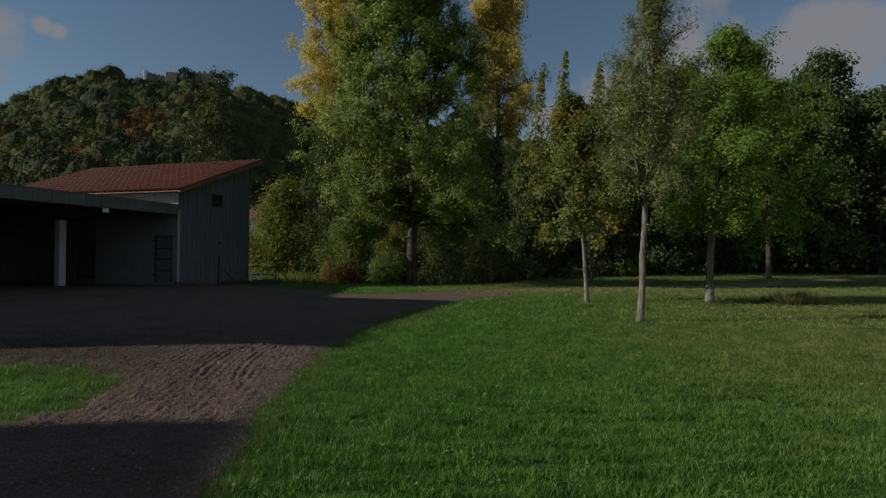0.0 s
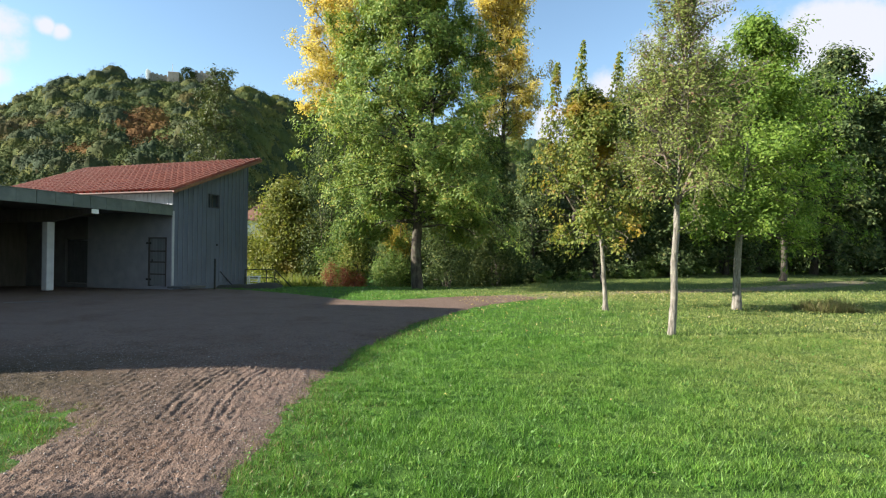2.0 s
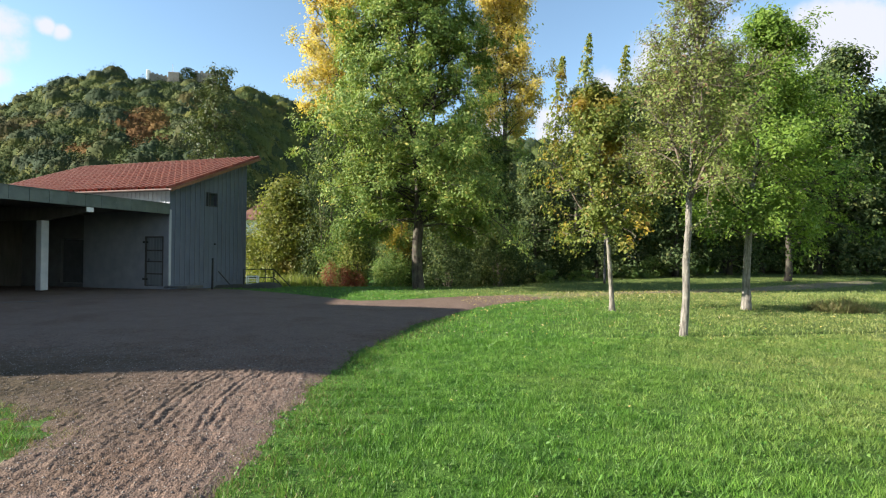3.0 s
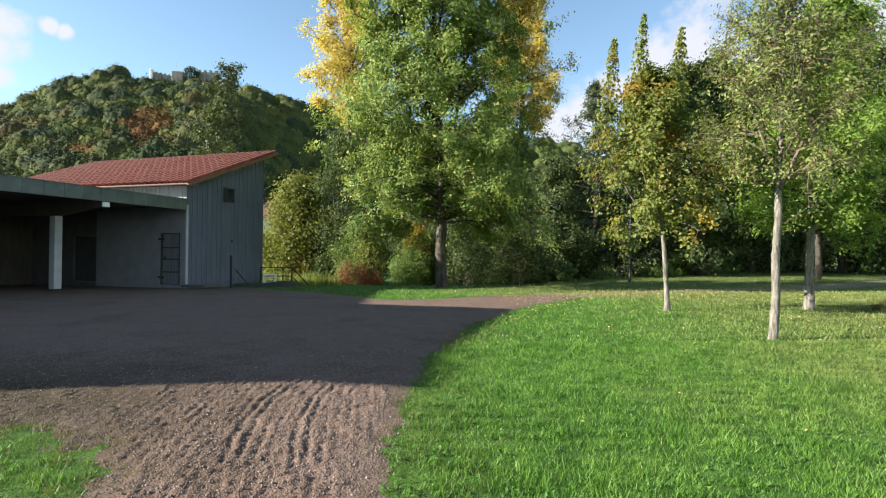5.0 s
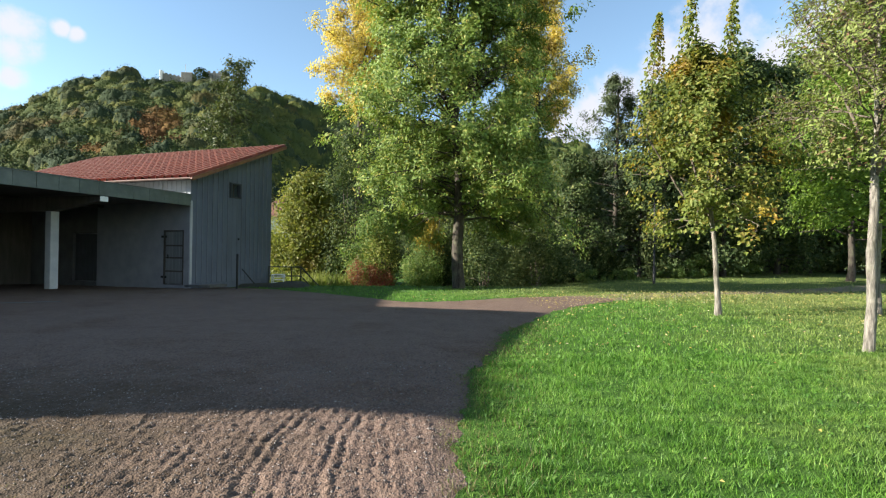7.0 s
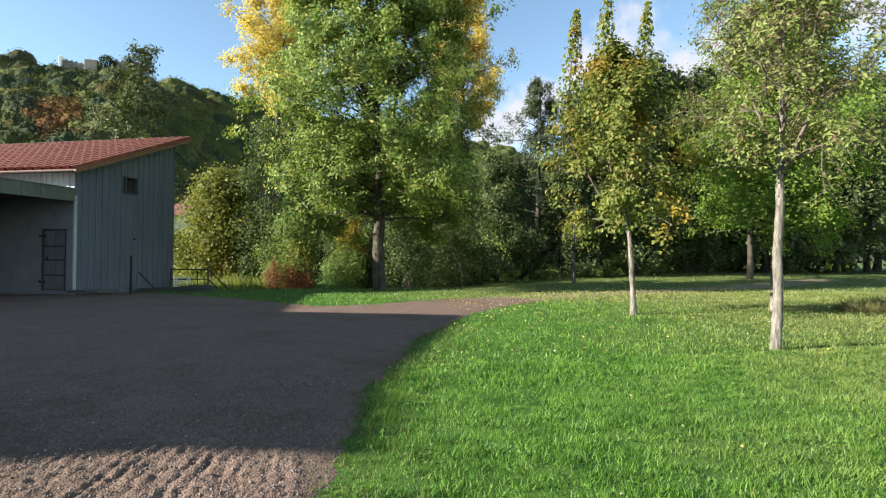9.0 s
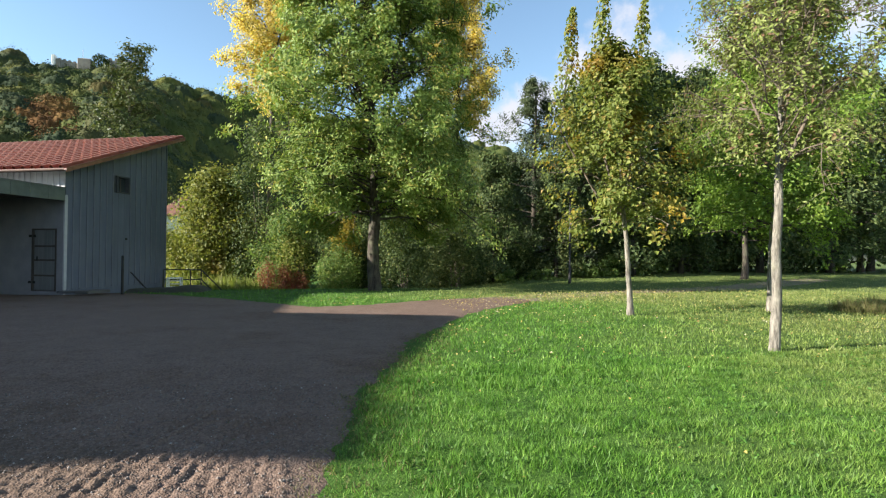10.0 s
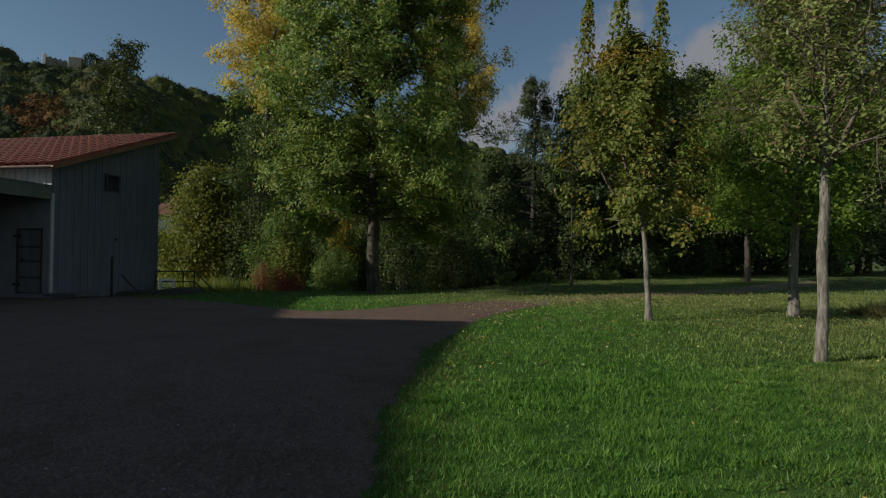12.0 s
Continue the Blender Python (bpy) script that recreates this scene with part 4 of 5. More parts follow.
for y0, y1, z0, z1 in ((WIN[0] - 0.04, WIN[0] + 0.03, WIN[2] - 0.03, WIN[3] + 0.03), (WIN[1] - 0.03, WIN[1] + 0.04, WIN[2] - 0.03, WIN[3] + 0.03),
                       (WIN[0] + 0.03, WIN[1] - 0.03, WIN[3] - 0.02, WIN[3] + 0.03), (WIN[0] + 0.03, WIN[1] - 0.03, WIN[2] - 0.03, WIN[2] + 0.02)):
    part("window_frame", boxed(XR - 0.13, XR + 0.03, y0, y1, z0, z1, bevel=0.005), dark_gap, win)
part("window_frame", boxed(XR - 0.135, XR - 0.1, (WIN[0] + WIN[1]) / 2 - 0.02, (WIN[0] + WIN[1]) / 2 + 0.02, WIN[2] + 0.02, WIN[3] - 0.02), timber, win)

door = part("door", boxed(DOOR[0] + 0.06, DOOR[1] - 0.06, YF + 0.05, YF + 0.09, 0.03, 1.97), door_mat, shed, "grey plank door with strap hinges")
for i in range(5):
    x0 = DOOR[0] + 0.065 + i * 0.166
    part("door_plank", boxed(x0, x0 + 0.16, YF + 0.03, YF + 0.05, 0.035, 1.965, bevel=0.004), door_mat, door)
for z in (0.5, 1.0, 1.45):
    part("ledge", boxed(DOOR[0] + 0.08, DOOR[1] - 0.08, YF + 0.005, YF + 0.03, z - 0.03, z + 0.03, bevel=0.004), timber, door)
for z in (0.28, 1.78):
    part("hinge", boxed(DOOR[0] - 0.12, DOOR[0] + 0.16, YF - 0.012, YF - 0.002, z - 0.04, z + 0.04, bevel=0.003), black_iron, door, "black iron hinge")
part("handle", boxed(DOOR[0] + 0.2, DOOR[0] + 0.24, YF - 0.03, YF + 0.005, 0.98, 1.12, bevel=0.008), black_iron, door, "black iron handle")
for x0, x1, z0, z1 in ((DOOR[0], DOOR[0] + 0.06, 0.0, 2.02), (DOOR[1] - 0.06, DOOR[1], 0.0, 2.02), (DOOR[0] + 0.06, DOOR[1] - 0.06, 1.97, 2.02)):
    part("door_frame", boxed(x0, x1, YF - 0.015, YF + 0.12, z0, z1, bevel=0.004), timber, shed, "dark door frame")
gate = part("dark_door", boxed(GATE[0] + 0.05, GATE[1] - 0.05, YF + 0.1, YF + 0.15, 0.02, 1.88), dark_gap, shed, "dark wooden door in shadow")
for i in range(6):
    x0 = GATE[0] + 0.06 + i * 0.205
    part("door_plank", boxed(x0, x0 + 0.195, YF + 0.08, YF + 0.1, 0.03, 1.87, bevel=0.004), dark_gap, gate)
part("wall_tap", boxed(XR + 0.028, XR + 0.09, 2.3, 2.37, 1.72, 1.8, bevel=0.015), black_iron, shed, "small dark tap on the boards")
bm = bmesh.new()
box(bm, XR + 0.028, XR + 0.06, 2.55, 2.6, -0.1, 0.55)
for v in bm.verts:
    v.co.y += (0.55 - v.co.z) * 1.2
part("drain_pipe", bm, black_iron, shed, "thin dark pipe running down to the ground")

# the roof: deck, rafters' ends, gutter, barge board, tiles
RX0, RX1, RY0, RY1 = -11.5, 0.30, -0.5, 4.95


def deck(x0, x1, y0, y1, lo, hi):
    bm = box(bmesh.new(), x0, x1, y0, y1, 0, 1)
    for v in bm.verts:
        v.co.z = roof_z(v.co.y) + (hi if v.co.z > 0.5 else lo)
    return bm


part("roof_deck", deck(RX0 + 0.05, RX1 - 0.06, RY0 + 0.04, RY1 - 0.03, -0.15, -0.06), soffit_mat, shed, "boarded roof deck")
part("barge_board", deck(RX1 - 0.055, RX1 - 0.02, RY0 + 0.02, RY1, -0.17, -0.03), barge_mat, shed, "red-brown barge board")
part("barge_board", deck(RX0, RX0 + 0.04, RY0 + 0.02, RY1, -0.17, -0.03), barge_mat, shed)
gy = RY0 - 0.06
ga = np.linspace(0, math.pi, 9)
prof = [(gy - 0.06 * math.cos(t), roof_z(RY0) - 0.06 - 0.065 * math.sin(t)) for t in ga] + [(gy + 0.05 * math.cos(t), roof_z(RY0) - 0.06 - 0.055 * math.sin(t)) for t in ga]
bm = prism(prof, RX0, RX1)
for v in bm.verts:
    v.co = (v.co.y, v.co.x, v.co.z)
part("gutter", bm, gutter_mat, shed, "pale half-round eaves gutter")


def tile_mesh(width, length):
    """One pantile: a high roll and a flat pan, with thickness and a front edge."""
    prof = [(-0.5, 0.0), (-0.28, -0.004), (-0.2, 0.014), (-0.17, 0.07), (-0.09, 0.112), (0.03, 0.124), (0.14, 0.108), (0.21, 0.066), (0.24, 0.012), (0.32, -0.004), (0.5, 0.0)]
    vv, ff = [], []
    n = len(prof)
    for y, lift in ((0.0, 0.022), (length, 0.0)):
        vv += [(x * width, y, z + lift) for x, z in prof]
    vv += [(x * width, 0.0, z + 0.004) for x, z in prof]
    vv += vv[:n]
    for i in range(n - 1):
        ff.append((i, i + 1, n + i + 1, n + i))
        ff.append((2 * n + i, 2 * n + i + 1, 3 * n + i + 1, 3 * n + i))
    me = bpy.data.meshes.new("tile")
    me.from_pydata(vv, [], ff)
    for k, poly in enumerate(me.polygons):
        poly.use_smooth = False
        poly.material_index = 1 if k in (8, 10) else 0
    me.update()
    return me


cols, rows_n = 33, 15
tw, th = (RX1 - RX0) / cols, (RY1 - RY0) / math.cos(math.atan(SLOPE)) / rows_n
tile_data = tile_mesh(tw * 1.04, th * 1.12)
tv = np.array([v.co[:] for v in tile_data.vertices])
tf = np.array([p.vertices[:] for p in tile_data.polygons])
rest, pitch = [], math.degrees(math.atan(SLOPE))
tile_data.materials.append(tile_mat), tile_data.materials.append(tile_crest)
tile_slots = np.array([p.material_index for p in tile_data.polygons], np.int32)
for i in range(cols):
    for j in range(rows_n):
        y = RY0 - 0.03 + j * (RY1 - RY0) / rows_n
        tile_at = pose(RX1 - (i + 0.5) * tw, y, roof_z(y) - 0.055, pitch + rng.normal() * 0.4, rng.normal() * 0.4, rng.normal() * 0.3)
        if i < 18:
            ob = new("roof_tile", tile_data)
            ob.parent, ob.matrix_basis = shed, tile_at
        else:
            rest.append(tv @ np.array(tile_at.to_3x3()).T + np.array(tile_at.translation))
joined = np.concatenate(rest)
rest_mesh = np_mesh("roof_tiles", joined, (tf[None] + len(tv) * np.arange(len(rest))[:, None, None]).reshape(-1, 4), False)
rest_mesh.materials.append(tile_mat), rest_mesh.materials.append(tile_crest)
rest_mesh.polygons.foreach_set("material_index", np.tile(tile_slots, len(rest)))
part("roof_tiles", rest_mesh, tile_mat, shed, "red clay pantiles", "stuff")

# the carport
FX = -0.10
carport = thing("carport", "open flat-roofed carport with patina metal fascia", "carport", at=ORIGIN, turn=TURN)
CY0, CY1, CX = -12.5, -0.16, -8.6
part("roof_slab", boxed(CX, FX - 0.03, CY0, CY1, 3.02, 3.26), soffit_mat, carport, "dark boarded ceiling")
for i in range(21):
    y1 = CY1 - i * 0.588
    part("fascia_panel", boxed(FX - 0.03, FX + 0.002 * (i % 3), y1 - 0.58, y1, 2.9, 3.31, bevel=0.006), fascia_mat, carport)
part("fascia_cap", boxed(FX - 0.12, FX + 0.03, CY0, CY1, 3.312, 3.335), fascia_mat, carport)
for py in (-3.48, -8.2):
    part("post", boxed(-2.52, -2.26, py - 0.13, py + 0.13, 0.0, 2.46, bevel=0.012), post_mat, carport, "white painted square post")
    part("beam", prism([(CX, 2.47), (-2.2, 2.47), (-0.16, 2.76), (-0.16, 2.895), (CX, 3.015)], py - 0.11, py + 0.11), timber, carport, "dark beam tapering to the eaves")
    part("beam_cap", boxed(-0.159, -0.13, py - 0.13, py + 0.13, 2.73, 2.888, bevel=0.005), white_paint, carport, "white metal beam end cap")
# rear wall takes the dark timber colour to paint the carport's inner shade
part("back_wall", boxed(CX - 0.25, CX, CY0, CY1 + 0.04, -0.2, 3.02), timber, carport, "rear wall in dark timber tone that deepens the shade")
# added out of view, closes the open end against light
part("end_wall", boxed(CX, -1.2, CY0 - 0.2, CY0, -0.2, 3.02), timber, carport, "unseen end wall added to keep the carport dark")
part("purlin", boxed(-4.6, -4.44, CY0, CY1, 2.9, 3.018), timber, carport)

# blocks out of view to the west, placed so their shade lies over the yard
hall = thing("hall", "tall plastered hall standing beside the carport", "building")
HZ = 6.78


def slab(points, z0, z1):
    """A bmesh of an outline in x and y, drawn up from z0 to z1."""
    bm = bmesh.new()
    lo, hi = [bm.verts.new((*p, z0)) for p in points], [bm.verts.new((*p, z1)) for p in points]
    bm.faces.new(lo), bm.faces.new(hi)
    for i in range(len(points)):
        bm.faces.new((lo[i], lo[i - 1], hi[i - 1], hi[i]))
    return bm


part("wall", slab([(-14.57, 14.75), (-17.5, 7.98), (-31, 7.98), (-31, 22.2), (-17.8, 22.2), (-18.2, 16.0)], -0.3, HZ), plaster, hall)
# slab added out of view to push the shadow's corner over the gravel
part("eaves", slab([(-16.95, 9.2), (-17.25, 7.62), (-18.4, 7.97), (-18.4, 9.2)], HZ - 0.12, HZ + 0.02), timber, hall, "unseen corner slab added to shape the shade edge")
# made-up building, sized so its shadow ends at the near grass edge
barn = thing("barn", "unseen block added to shade the near yard", "building")
part("wall", boxed(-34, -17.4, -14, 4.35, -0.3, 6.63), plaster, barn)
part("roof", prism([(-34.4, 6.63), (-17.4, 6.63), (-19.5, 7.26), (-32, 7.26)], -14.3, 4.35), tile_mat, barn)

# ---- small things by the shed ----
post = thing("bollard_post", "thin black iron post before the board wall", "post", at=(-7.66, 24.55, 0))
part("shaft", np_mesh("shaft", *tubes([(np.array([(0, 0, -0.1), (0, 0, 0.1), (0, 0, 1.15), (0, 0, 1.17)]), np.array([0.045, 0.04, 0.04, 0.02]))], 10), True), black_iron, post)
slab = part("concrete_step", boxed(-8.95, -8.1, 24.2, 24.75, -0.05, 0.05, bevel=0.012), soffit_mat)
tagged(slab, "low weathered grey step at the foot of the wall", "step")
slab.matrix_basis = Matrix.Translation((-8.5, 24.5, 0)) @ Matrix.Rotation(radians(65), 4, "Z") @ Matrix.Translation((8.5, -24.5, 0))

drain = part("drain_strip", boxed(-0.62, 0.62, -0.045, 0.045, -0.05, 0.03, bevel=0.008), soffit_mat)
tagged(drain, "narrow pale concrete drain strip set in the gravel", "drain")
drain.matrix_basis = pose(-10.45, 17.75, 0, 0, 0, 22)
sleeper = part("timber_sleeper", boxed(-0.4, 0.4, -0.05, 0.05, -0.03, 0.045, bevel=0.01), dark_gap)
tagged(sleeper, "dark weathered timber sleeper by the door corner", "timber")
sleeper.matrix_basis = pose(-8.95, 24.2, 0, 0, 0, 12)

railing = thing("handrail", "dark metal handrail along steps beside the shed", "railing", at=(-6.2, 28.4, -0.3))
rp = 0.025
for a, b in (((-1.2, 0, 0.9), (0.2, 0, 0.9)), ((0.2, 0, 0.9), (1.05, 0, 0.0)), ((-1.2, 0, 0.5), (0.2, 0, 0.5)), ((0.2, 0, 0.5), (0.68, 0, 0.0))):
    part("rail", np_mesh("rail", *tubes([(np.array([a, b]), np.array([rp, rp]))], 8), True), rail_mat, railing)
for x0, h in ((-1.2, 0.9), (-0.2, 0.9), (0.2, 0.9)):
    part("baluster", np_mesh("baluster", *tubes([(np.array([(x0, 0, -0.05), (x0, 0, h)]), np.array([rp, rp]))], 8), True), rail_mat, railing)

crate = thing("garden_crate", "open white metal crate frame beside the handrail", "crate", at=(-6.9, 28.0, -0.12))
for x0 in (-0.25, 0.23):
    for y0 in (-0.17, 0.13):
        part("upright", boxed(x0, x0 + 0.04, y0, y0 + 0.04, 0, 0.42, bevel=0.004), white_paint, crate)
for y0 in (-0.16, 0.145):
    for z in (0.02, 0.38):
        part("crossbar", boxed(-0.21, 0.23, y0, y0 + 0.016, z, z + 0.04, bevel=0.003), white_paint, crate)
    for z in (0.16, 0.28):
        part("slat", boxed(-0.21, 0.23, y0, y0 + 0.012, z, z + 0.022), white_paint, crate)
for x0 in (-0.245, 0.235):
    part("crossbar", boxed(x0, x0 + 0.016, -0.14, 0.15, 0.38, 0.42, bevel=0.003), white_paint, crate)

# the low bank in front of the steps
xs, ys = np.linspace(-8.2, -5.1, 32), np.linspace(25.9, 28.3, 26)


def bank_z(x, y):
    rise = smoothstep(-5.35, -5.95, x) * smoothstep(26.0, 27.2, y) * (1 - 0.35 * smoothstep(-6.2, -7.4, x))
    return ground_z(x, y) - 0.05 + 0.26 * rise + 0.015 * wave(x, y, 91, 0.5)


bank = part("earth_bank", grid_mesh("earth_bank", xs, ys, bank_z), dark_soil)
tagged(bank, "low dark earth bank in front of the handrail", "bank", kind="structure")

lamp = thing("lamp_post", "slim dark lamp post at the edge of the wood", "lamp post", at=(11.9, 31.14, -0.2))
part("pole", np_mesh("pole", *tubes([(np.array([(0, 0, -0.1), (0, 0, 0.9), (0, 0, 0.92), (0, 0, 4.6)]), np.array([0.075, 0.075, 0.05, 0.035]))], 10), True), black_iron, lamp)
part("lantern", np_mesh("lantern", *tubes([(np.array([(0, 0, 4.58), (0, 0, 4.62), (0, 0, 4.9), (0, 0, 4.98), (0, 0, 5.0)]), np.array([0.04, 0.1, 0.17, 0.19, 0.02]))], 12), True), black_iron, lamp)

# the farther house behind the shrubs
far_house = thing("farm_house", "white house with brown-red tiled hip roof behind shrubs", "house", at=(-14.5, 55, -0.55), turn=4)
part("wall", boxed(0, 5.4, 0, 7, -0.7, 5.2), white_paint, far_house, "white rendered wall")
bm = bmesh.new()
hip = [bm.verts.new(p) for p in ((-0.5, -0.5, 5.05), (5.9, -0.5, 5.05), (5.9, 7.5, 5.05), (-0.5, 7.5, 5.05), (2.5, 3.5, 7.8), (3.1, 3.5, 7.8))]
for q in ((0, 1, 5, 4), (1, 2, 5), (2, 3, 4, 5), (3, 0, 4), (3, 2, 1, 0)):
    bm.faces.new([hip[i] for i in q])
part("roof", bm, old_tile, far_house, "weathered brown-red hip roof")
part("chimney", boxed(3.4, 4.0, 4.0, 4.6, 6.4, 8.2), rubble, far_house)
for x0 in (0.9, 3.2):
    w = part("window", boxed(x0, x0 + 1.1, -0.03, 0.02, 1.2, 2.5), glass, far_house)
    part("sill", boxed(x0 - 0.1, x0 + 1.2, -0.12, -0.005, 1.11, 1.19), concrete, w)

# ---- trees and shrubs ----
fruit = grow(101, 6.9, 0.062, 2.42, lambda f: (1.6 * (1 - f) ** 0.8 + 0.22) * min(1, 0.45 + 3.2 * f), 52, 8, 6, lambda f: 14 + 54 * f, 15, 0.058, 0.08,
             lean=(0.4, 0.1), hang=0.3, fine_twigs=True, wiggle=0.012, aspect=0.46, flare=1.08, split=True, limb=0.62, waist=0.55, forks=5, fork_at=2.4, fork_reach=2.2, even=0.6, thin=0.6)
tree("lawn_tree", "young tree with pale bark and dull green thinning leaves", (4.42, 11.15, -0.01), fruit, (bark_pale, bark_twig), leaf_fruit, "trees on the lawn")
maple = grow(102, 5.6, 0.056, 1.85, lambda f: 1.8 * (1 - f) ** 0.5 * min(1, 0.62 + 1.6 * f), 52, 6, 5, lambda f: 8 + 62 * f, 13, 0.088, 0.10,
             lean=(-0.5, 0.0), hang=0.8, wiggle=0.01, aspect=0.72, split=True, clump=0.4, even=0.42, gaps=0.16)
maple_tree = tree("lawn_tree", "slender maple with leaves turning yellow and orange", (5.06, 15.4, -0.01), maple, (bark_pale, bark_twig), leaf_maple, "trees on the lawn")
for i, (x0, y0, z0, z1) in enumerate(((-1.35, 0.1, 3.9, 6.6), (-0.75, -0.2, 4.2, 7.1), (0.4, 0.1, 4.1, 7.0))):
    r = np.random.RandomState(200 + i)
    m = 900
    z = z0 + (z1 - z0) * r.rand(m) ** 1.25
    wide = 0.36 * (1 - (z - z0) / (z1 - z0)) ** 0.8 + 0.05
    turn_ = r.rand(m) * 6.283
    off = wide * r.rand(m) ** 0.6
    p = np.column_stack([x0 + off * np.cos(turn_) - 0.1 * (z1 - z), y0 + off * np.sin(turn_), z])
    ln = 0.088 * (1 + 0.25 * r.normal(size=m)).clip(0.5, 1.5)
    out = np.column_stack([np.cos(turn_), np.sin(turn_), 0.5 + 0 * z]) + 0.5 * r.normal(size=p.shape)
    part("leader_shoot", np_mesh("leader_shoot", *leaf_quads(p, out, ln, ln * 0.7, r, 1.2)), leaf_maple, maple_tree, kind="stuff")
    part("leader_stem", np_mesh("leader_stem", *tubes([(np.array([(x0 * 0.4 - 0.2, y0 * 0.4, z0 - 1.4), (x0 - 0.1 * (z1 - z0), y0, z0), (x0, y0, z1)]), np.array([0.03, 0.016, 0.004]))], 5), True), bark_twig, maple_tree)
bright = grow(103, 7.9, 0.10, 1.9, lambda f: 2.5 * (1 - f) ** 0.42 * min(1, 0.7 + 1.5 * f), 60, 7, 6, lambda f: 5 + 60 * f, 18, 0.09, 0.10,
              lean=(1.0, 0.2), bow=1.7, hang=0.6, aspect=0.55, split=True, flare=1.3, wiggle=0.008, waist=0.7, even=0.45, gaps=0.08)
tree("lawn_tree", "young tree with fresh bright green foliage and pale trunk", (8.88, 15.45, 0.0), bright, (bark_pale, bark_dark), leaf_bright, "trees on the lawn")

willow = grow(104, 21, 0.24, 2.9, lambda f: 5.3 * (1 - f) ** 0.78 * min(1, 0.75 + 1.4 * f), 130, 9, 7, lambda f: 0 + 48 * f, 27, 0.146, 0.12,
              lean=(-1.0, 0.3), hang=0.55, aspect=0.46, flare=1.2, gaps=0.05, split=True, clump=0.5, even=0.7, low=1.3, limb=0.6, waist=0.75,
              forks=5, fork_at=5.6, fork_reach=7.5, holes=((0.9, 8.3, 0.95), (-2.2, 8.9, 0.4), (2.4, 9.6, 0.45)))
tree("willow_tree", "tall broad green tree with dark furrowed trunk", (0.86, 26.65, -0.22), willow, (bark_dark, bark_dark), leaf_big)

poplar = grow(105, 27, 0.26, 11.2, lambda f: 3.3 * math.sin(math.pi * min(1, 0.34 + 0.61 * f)) ** 0.7, 74, 8, 6, lambda f: 30 + 38 * f, 17, 0.15, 0.22, hang=0.2, aspect=0.8, gaps=0.06, even=0.8)
pop = tree("poplar_tree", "tall poplar in bright yellow autumn leaf", (-4.2, 42, -1.0), poplar, (bark_dark, bark_dark), leaf_yellow, "yellow poplars")
copy_thing(pop, pose(8.9, 43, -1.3, 0, 0, 130))

slim = grow(106, 19.8, 0.2, 5.0, lambda f: 3.2 * (1 - f) ** 0.5 + 1.0, 56, 7, 4, lambda f: 18 + 30 * f, 7, 0.25, 0.22, hang=0.6, gaps=0.2, even=0.45, aspect=0.6)
tree("slim_tree", "tall slim tree with sparse feathery top", (-17.75, 58.5, -0.3), slim, (bark_dark, bark_dark), leaf_slim)

wood_a = grow(107, 13, 0.22, 1.2, lambda f: 3.6 * math.sin(math.pi * min(1, 0.3 + 0.64 * f)) ** 0.7, 56, 6, 4, lambda f: -5 + 62 * f, 10, 0.25, 0.25, hang=0.6, aspect=0.6, clump=0.5)
wood_b = grow(108, 11, 0.18, 0.7, lambda f: 3.1 * (1 - f) ** 0.4 * min(1, 0.7 + f), 50, 6, 4, lambda f: -8 + 60 * f, 10, 0.24, 0.25, hang=0.7, aspect=0.55, clump=0.5)
wood_a, wood_b = (*wood_a[:2], None, wood_a[3]), (*wood_b[:2], None, wood_b[3])


def set_back(x, y, by=1.15):
    """A place farther off along the same line from the yard."""
    return -1.7 + by * (x + 1.7), 4.0 + by * (y - 4.0)


def on_ground(x, y, sink=0.05):
    return x, y, float(ground_z(np.array(x), np.array(y))) - sink


first_a = tree("woodland_tree", "dense dark green tree at the wood's edge", on_ground(16.9, 39.1), wood_a, (bark_dark, bark_dark), leaf_wood, "trees of the wood")
first_b = tree("woodland_tree", "dense dark green tree at the wood's edge", on_ground(20.0, 37.4), wood_b, (bark_dark, bark_dark), leaf_wood, "trees of the wood")
for i, (src, x0, y0, s) in enumerate(((1, 4.6, 33.2, 0.6), (1, 6.2, 37, 0.62), (0, 11.6, 37.5, 0.6), (1, 11.8, 32.4, 0.6), (0, 17.6, 36.0, 1.0), (1, 8.0, 32.5, 0.64), (0, 21.0, 37.5, 1.12),
                                      (0, 24.6, 39.0, 1.1), (1, 22.5, 35.5, 0.9), (0, 28.5, 41.5, 1.2), (1, 27.3, 38.6, 1.15), (0, 32.5, 44.5, 1.2), (1, 33.0, 42.0, 1.1), (0, 37.0, 47.0, 1.25), (1, 1.4, 35.0, 0.7), (1, 6.6, 36.6, 0.85), (0, 3.4, 37.2, 0.6),
                                      (1, 30.5, 37.0, 1.25), (0, 35.0, 40.0, 1.3), (1, 38.5, 41.5, 1.2), (0, 42.5, 45.0, 1.2), (1, 46.0, 47.5, 1.1), (0, 26.0, 46.0, 1.3),
                                      (1, 36.5, 36.5, 1.25), (1, 41.5, 38.0, 1.2), (0, 46.5, 41.0, 1.3), (0, 55.0, 44.0, 1.3))):
    x0, y0 = set_back(x0, y0)
    copy_thing((first_a, first_b)[src], pose(*on_ground(x0, y0), 0, 0, 77 * i) @ Matrix.Diagonal((s * 1.13, s * 1.13, s * 1.13, 1)))
edge_tree = grow(110, 12.5, 0.18, 2.4, lambda f: 3.8 * math.sin(math.pi * min(1, 0.32 + 0.62 * f)) ** 0.7, 52, 6, 5, lambda f: 2 + 58 * f, 12, 0.19, 0.2, hang=0.7, aspect=0.55, clump=0.5, even=0.5)
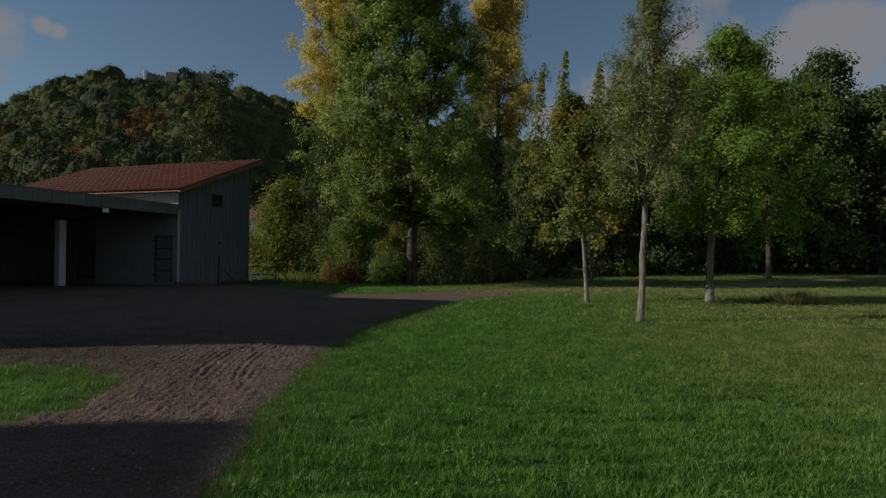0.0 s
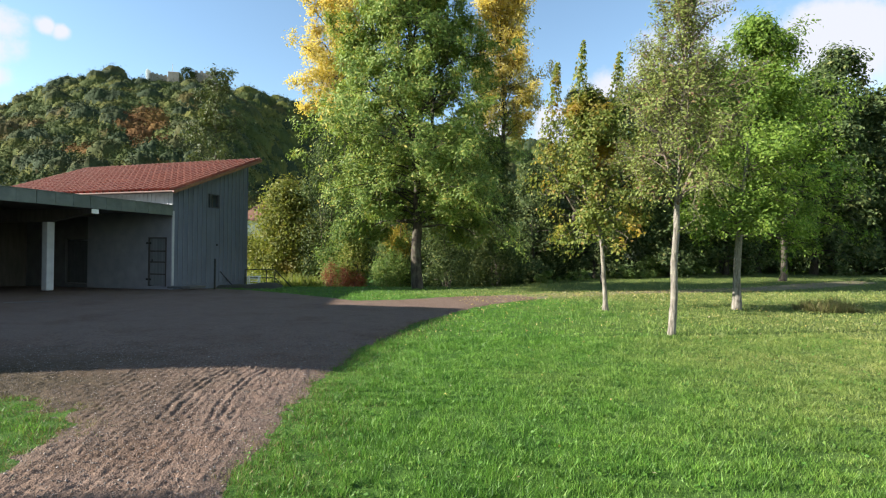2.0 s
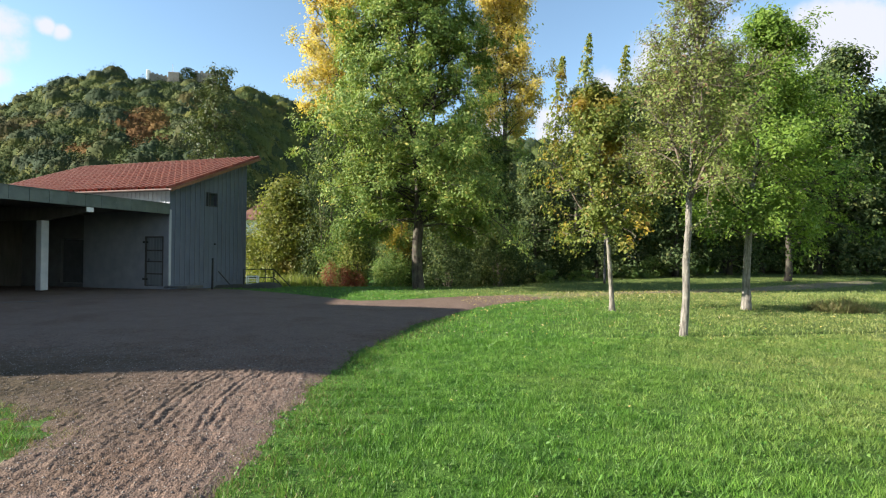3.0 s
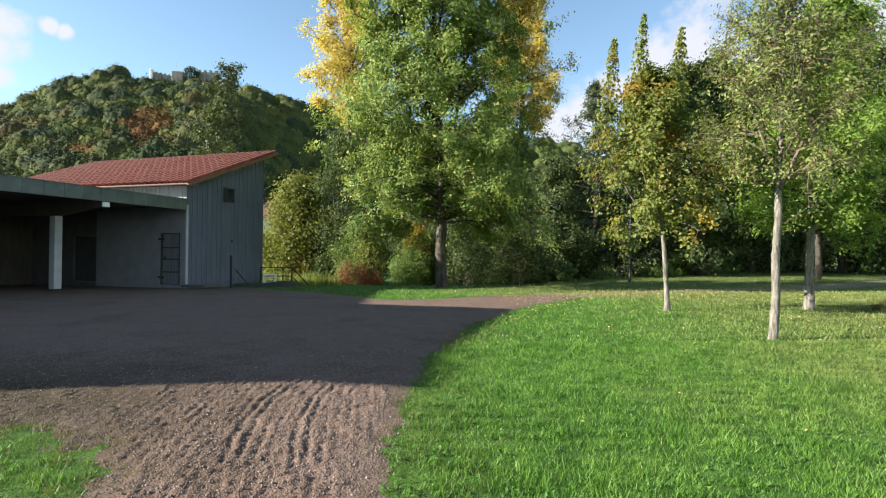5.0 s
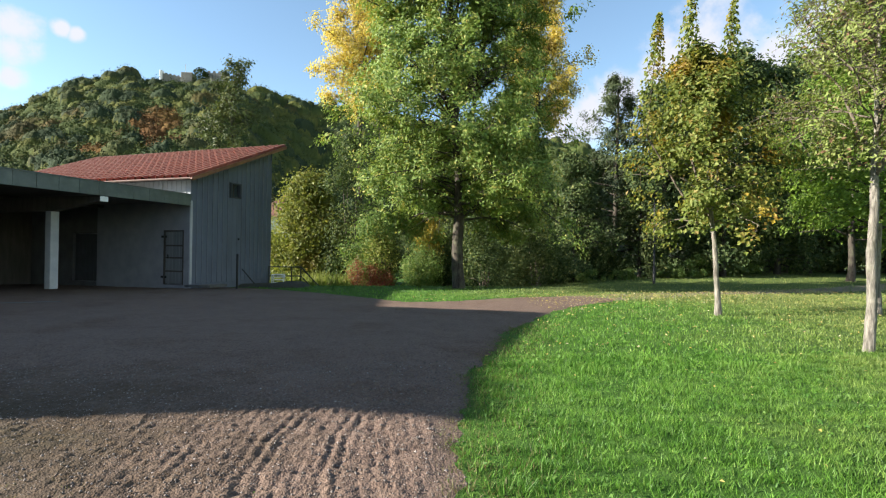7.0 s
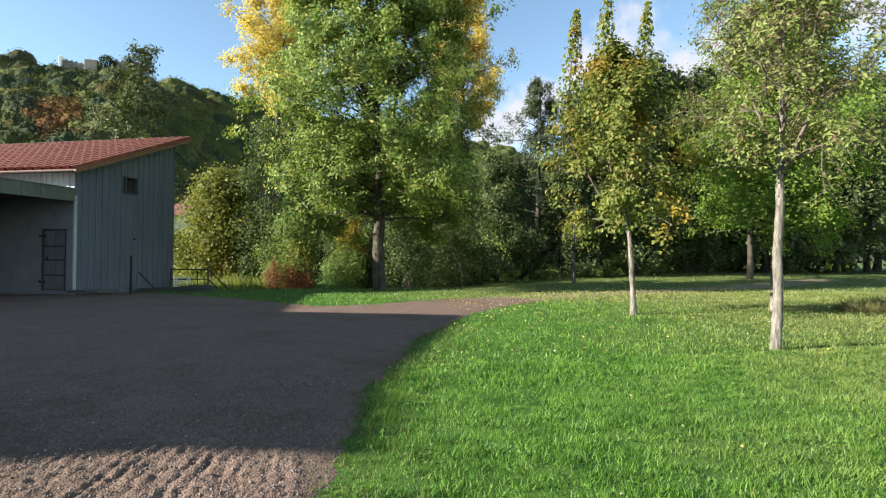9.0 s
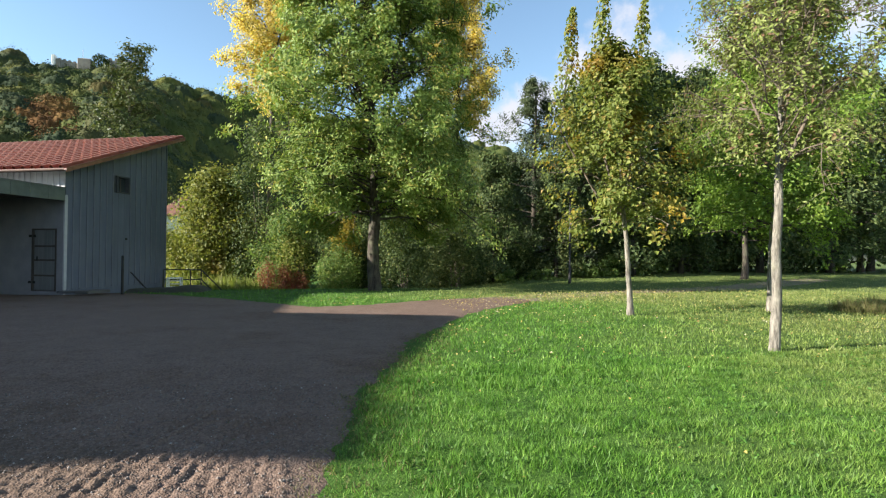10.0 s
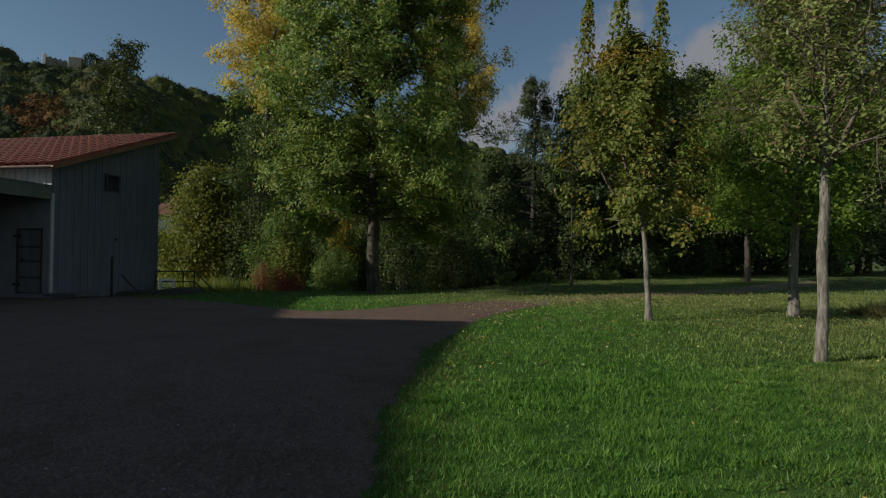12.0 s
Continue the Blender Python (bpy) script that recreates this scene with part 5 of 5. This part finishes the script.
tree("woodland_tree", "tree with stout dark trunk before the wood", on_ground(24.4, 32.3), edge_tree, (bark_dark, bark_dark), leaf_bright)
pine = grow(109, 14.0, 0.22, 1.7, lambda f: 3.9 * (1 - f) ** 0.75 + 0.3, 60, 6, 5, lambda f: -5 + 25 * f, 14, 0.2, 0.14, hang=0.4, aspect=0.3, gaps=0.1)
tree("pine_tree", "grey-green conifer rising over the wood", (13.3, 39.2, -0.2), pine, (bark_dark, bark_dark), leaf_pine)

shrub("large_shrub", "large rounded olive-green shrub with yellowing top", (-7.75, 42, -0.95), 301, 8.4, 8.0, leaf_shrub, 42000, 0.20, 16, 90, low=0.05, fine=0.66, dome=0.8, aspect=0.65, taper=0.6)
shrub("green_shrub", "leafy green shrub under the tall tree", (-0.15, 34.7, -0.85), 302, 3.2, 2.7, leaf_under, 8500, 0.13, 9, 28, 0.5, aspect=0.35)
shrub("green_shrub", "tall mixed green shrub under the tall tree", (-3.2, 37.0, -0.93), 303, 4.0, 4.7, leaf_under, 9000, 0.15, 9, 34)
shrub("gold_shrub", "shrub with bright golden yellow leaves", (0.2, 35.6, -0.9), 304, 2.5, 4.8, leaf_gold, 3400, 0.13, 9, 24, 0.4, low=0.5)
shrub("gold_shrub", "brownish yellow thin shrub", (-2.6, 36.0, -0.9), 305, 2.3, 3.9, weed_tall, 3000, 0.12, 10, 22, 0.7, low=0.35)
for i, (x0, w, h) in enumerate(((-3.85, 1.4, 1.5), (-3.0, 1.1, 1.4), (-2.3, 1.2, 1.2))):
    shrub("red_shrub", "low shrub with dull red leaves and stems", (-2.0 + 1.065 * (x0 + 2.0), 35.2, -0.88), 310 + i, w * 1.07, h * 1.05, leaf_red, 2200, 0.10, 22, 18, 1.2, aspect=0.3)
shrub("dark_shrub", "dark green undergrowth beside the trunk", (3.0, 32.6, -0.75), 315, 3.8, 4.6, leaf_wood, 9000, 0.13, 9, 36)
shrub("dark_shrub", "dark green undergrowth at the wood's edge", (6.3, 34.2, -0.7), 316, 4.0, 4.4, leaf_wood, 9000, 0.14, 9, 36)
for i, (x0, y0, w, h) in enumerate(((8.2, 30.6, 2.2, 0.8), (10.4, 31.0, 2.4, 0.7), (13.2, 31.7, 2.4, 0.9), (14.9, 32.2, 2.6, 1.5), (17.2, 33.4, 2.6, 0.8), (19.6, 34.6, 2.6, 1.0))):
    shrub("wood_edge_shrub", "low light green shrub along the wood's edge", on_ground(*set_back(x0, y0)), 320 + i, w, h, leaf_under, 2600, 0.12, 6, 18)
shrub("backing_shrub", "tall leafy green shrub behind the tree", (-2.9, 39.4, -0.95), 330, 4.6, 5.2, leaf_wood, 11000, 0.16, 9, 44)
shrub("backing_shrub", "tall leafy green shrub behind the tree", (1.6, 38.2, -0.95), 331, 4.2, 4.2, leaf_wood, 9000, 0.16, 9, 40)
shrub("backing_shrub", "tall leafy green shrub before the poplar", (-4.6, 39.6, -0.95), 333, 4.4, 11.6, leaf_wood, 15000, 0.16, 9, 60)
shrub("backing_shrub", "yellowing green shrub behind the tree", (-12.2, 48.5, -0.95), 332, 4.0, 4.2, leaf_shrub, 8000, 0.15, 9, 36)
for i, (x0, y0, w, h) in enumerate(((4.2, 31.6, 2.8, 2.6), (6.8, 31.4, 2.6, 2.2), (9.4, 32.2, 3.0, 2.8), (12.6, 33.0, 2.8, 2.4), (16.4, 34.0, 3.0, 2.8), (20.4, 35.6, 3.0, 2.6), (24.6, 37.6, 3.2, 3.0), (29.0, 39.6, 3.2, 2.8))):
    shrub("thicket_shrub", "leafy green shrub filling the wood's edge", on_ground(*set_back(x0, y0, 1.2)), 340 + i, w * 1.2, h * 1.1, leaf_wood, 5200, 0.14, 7, 26)
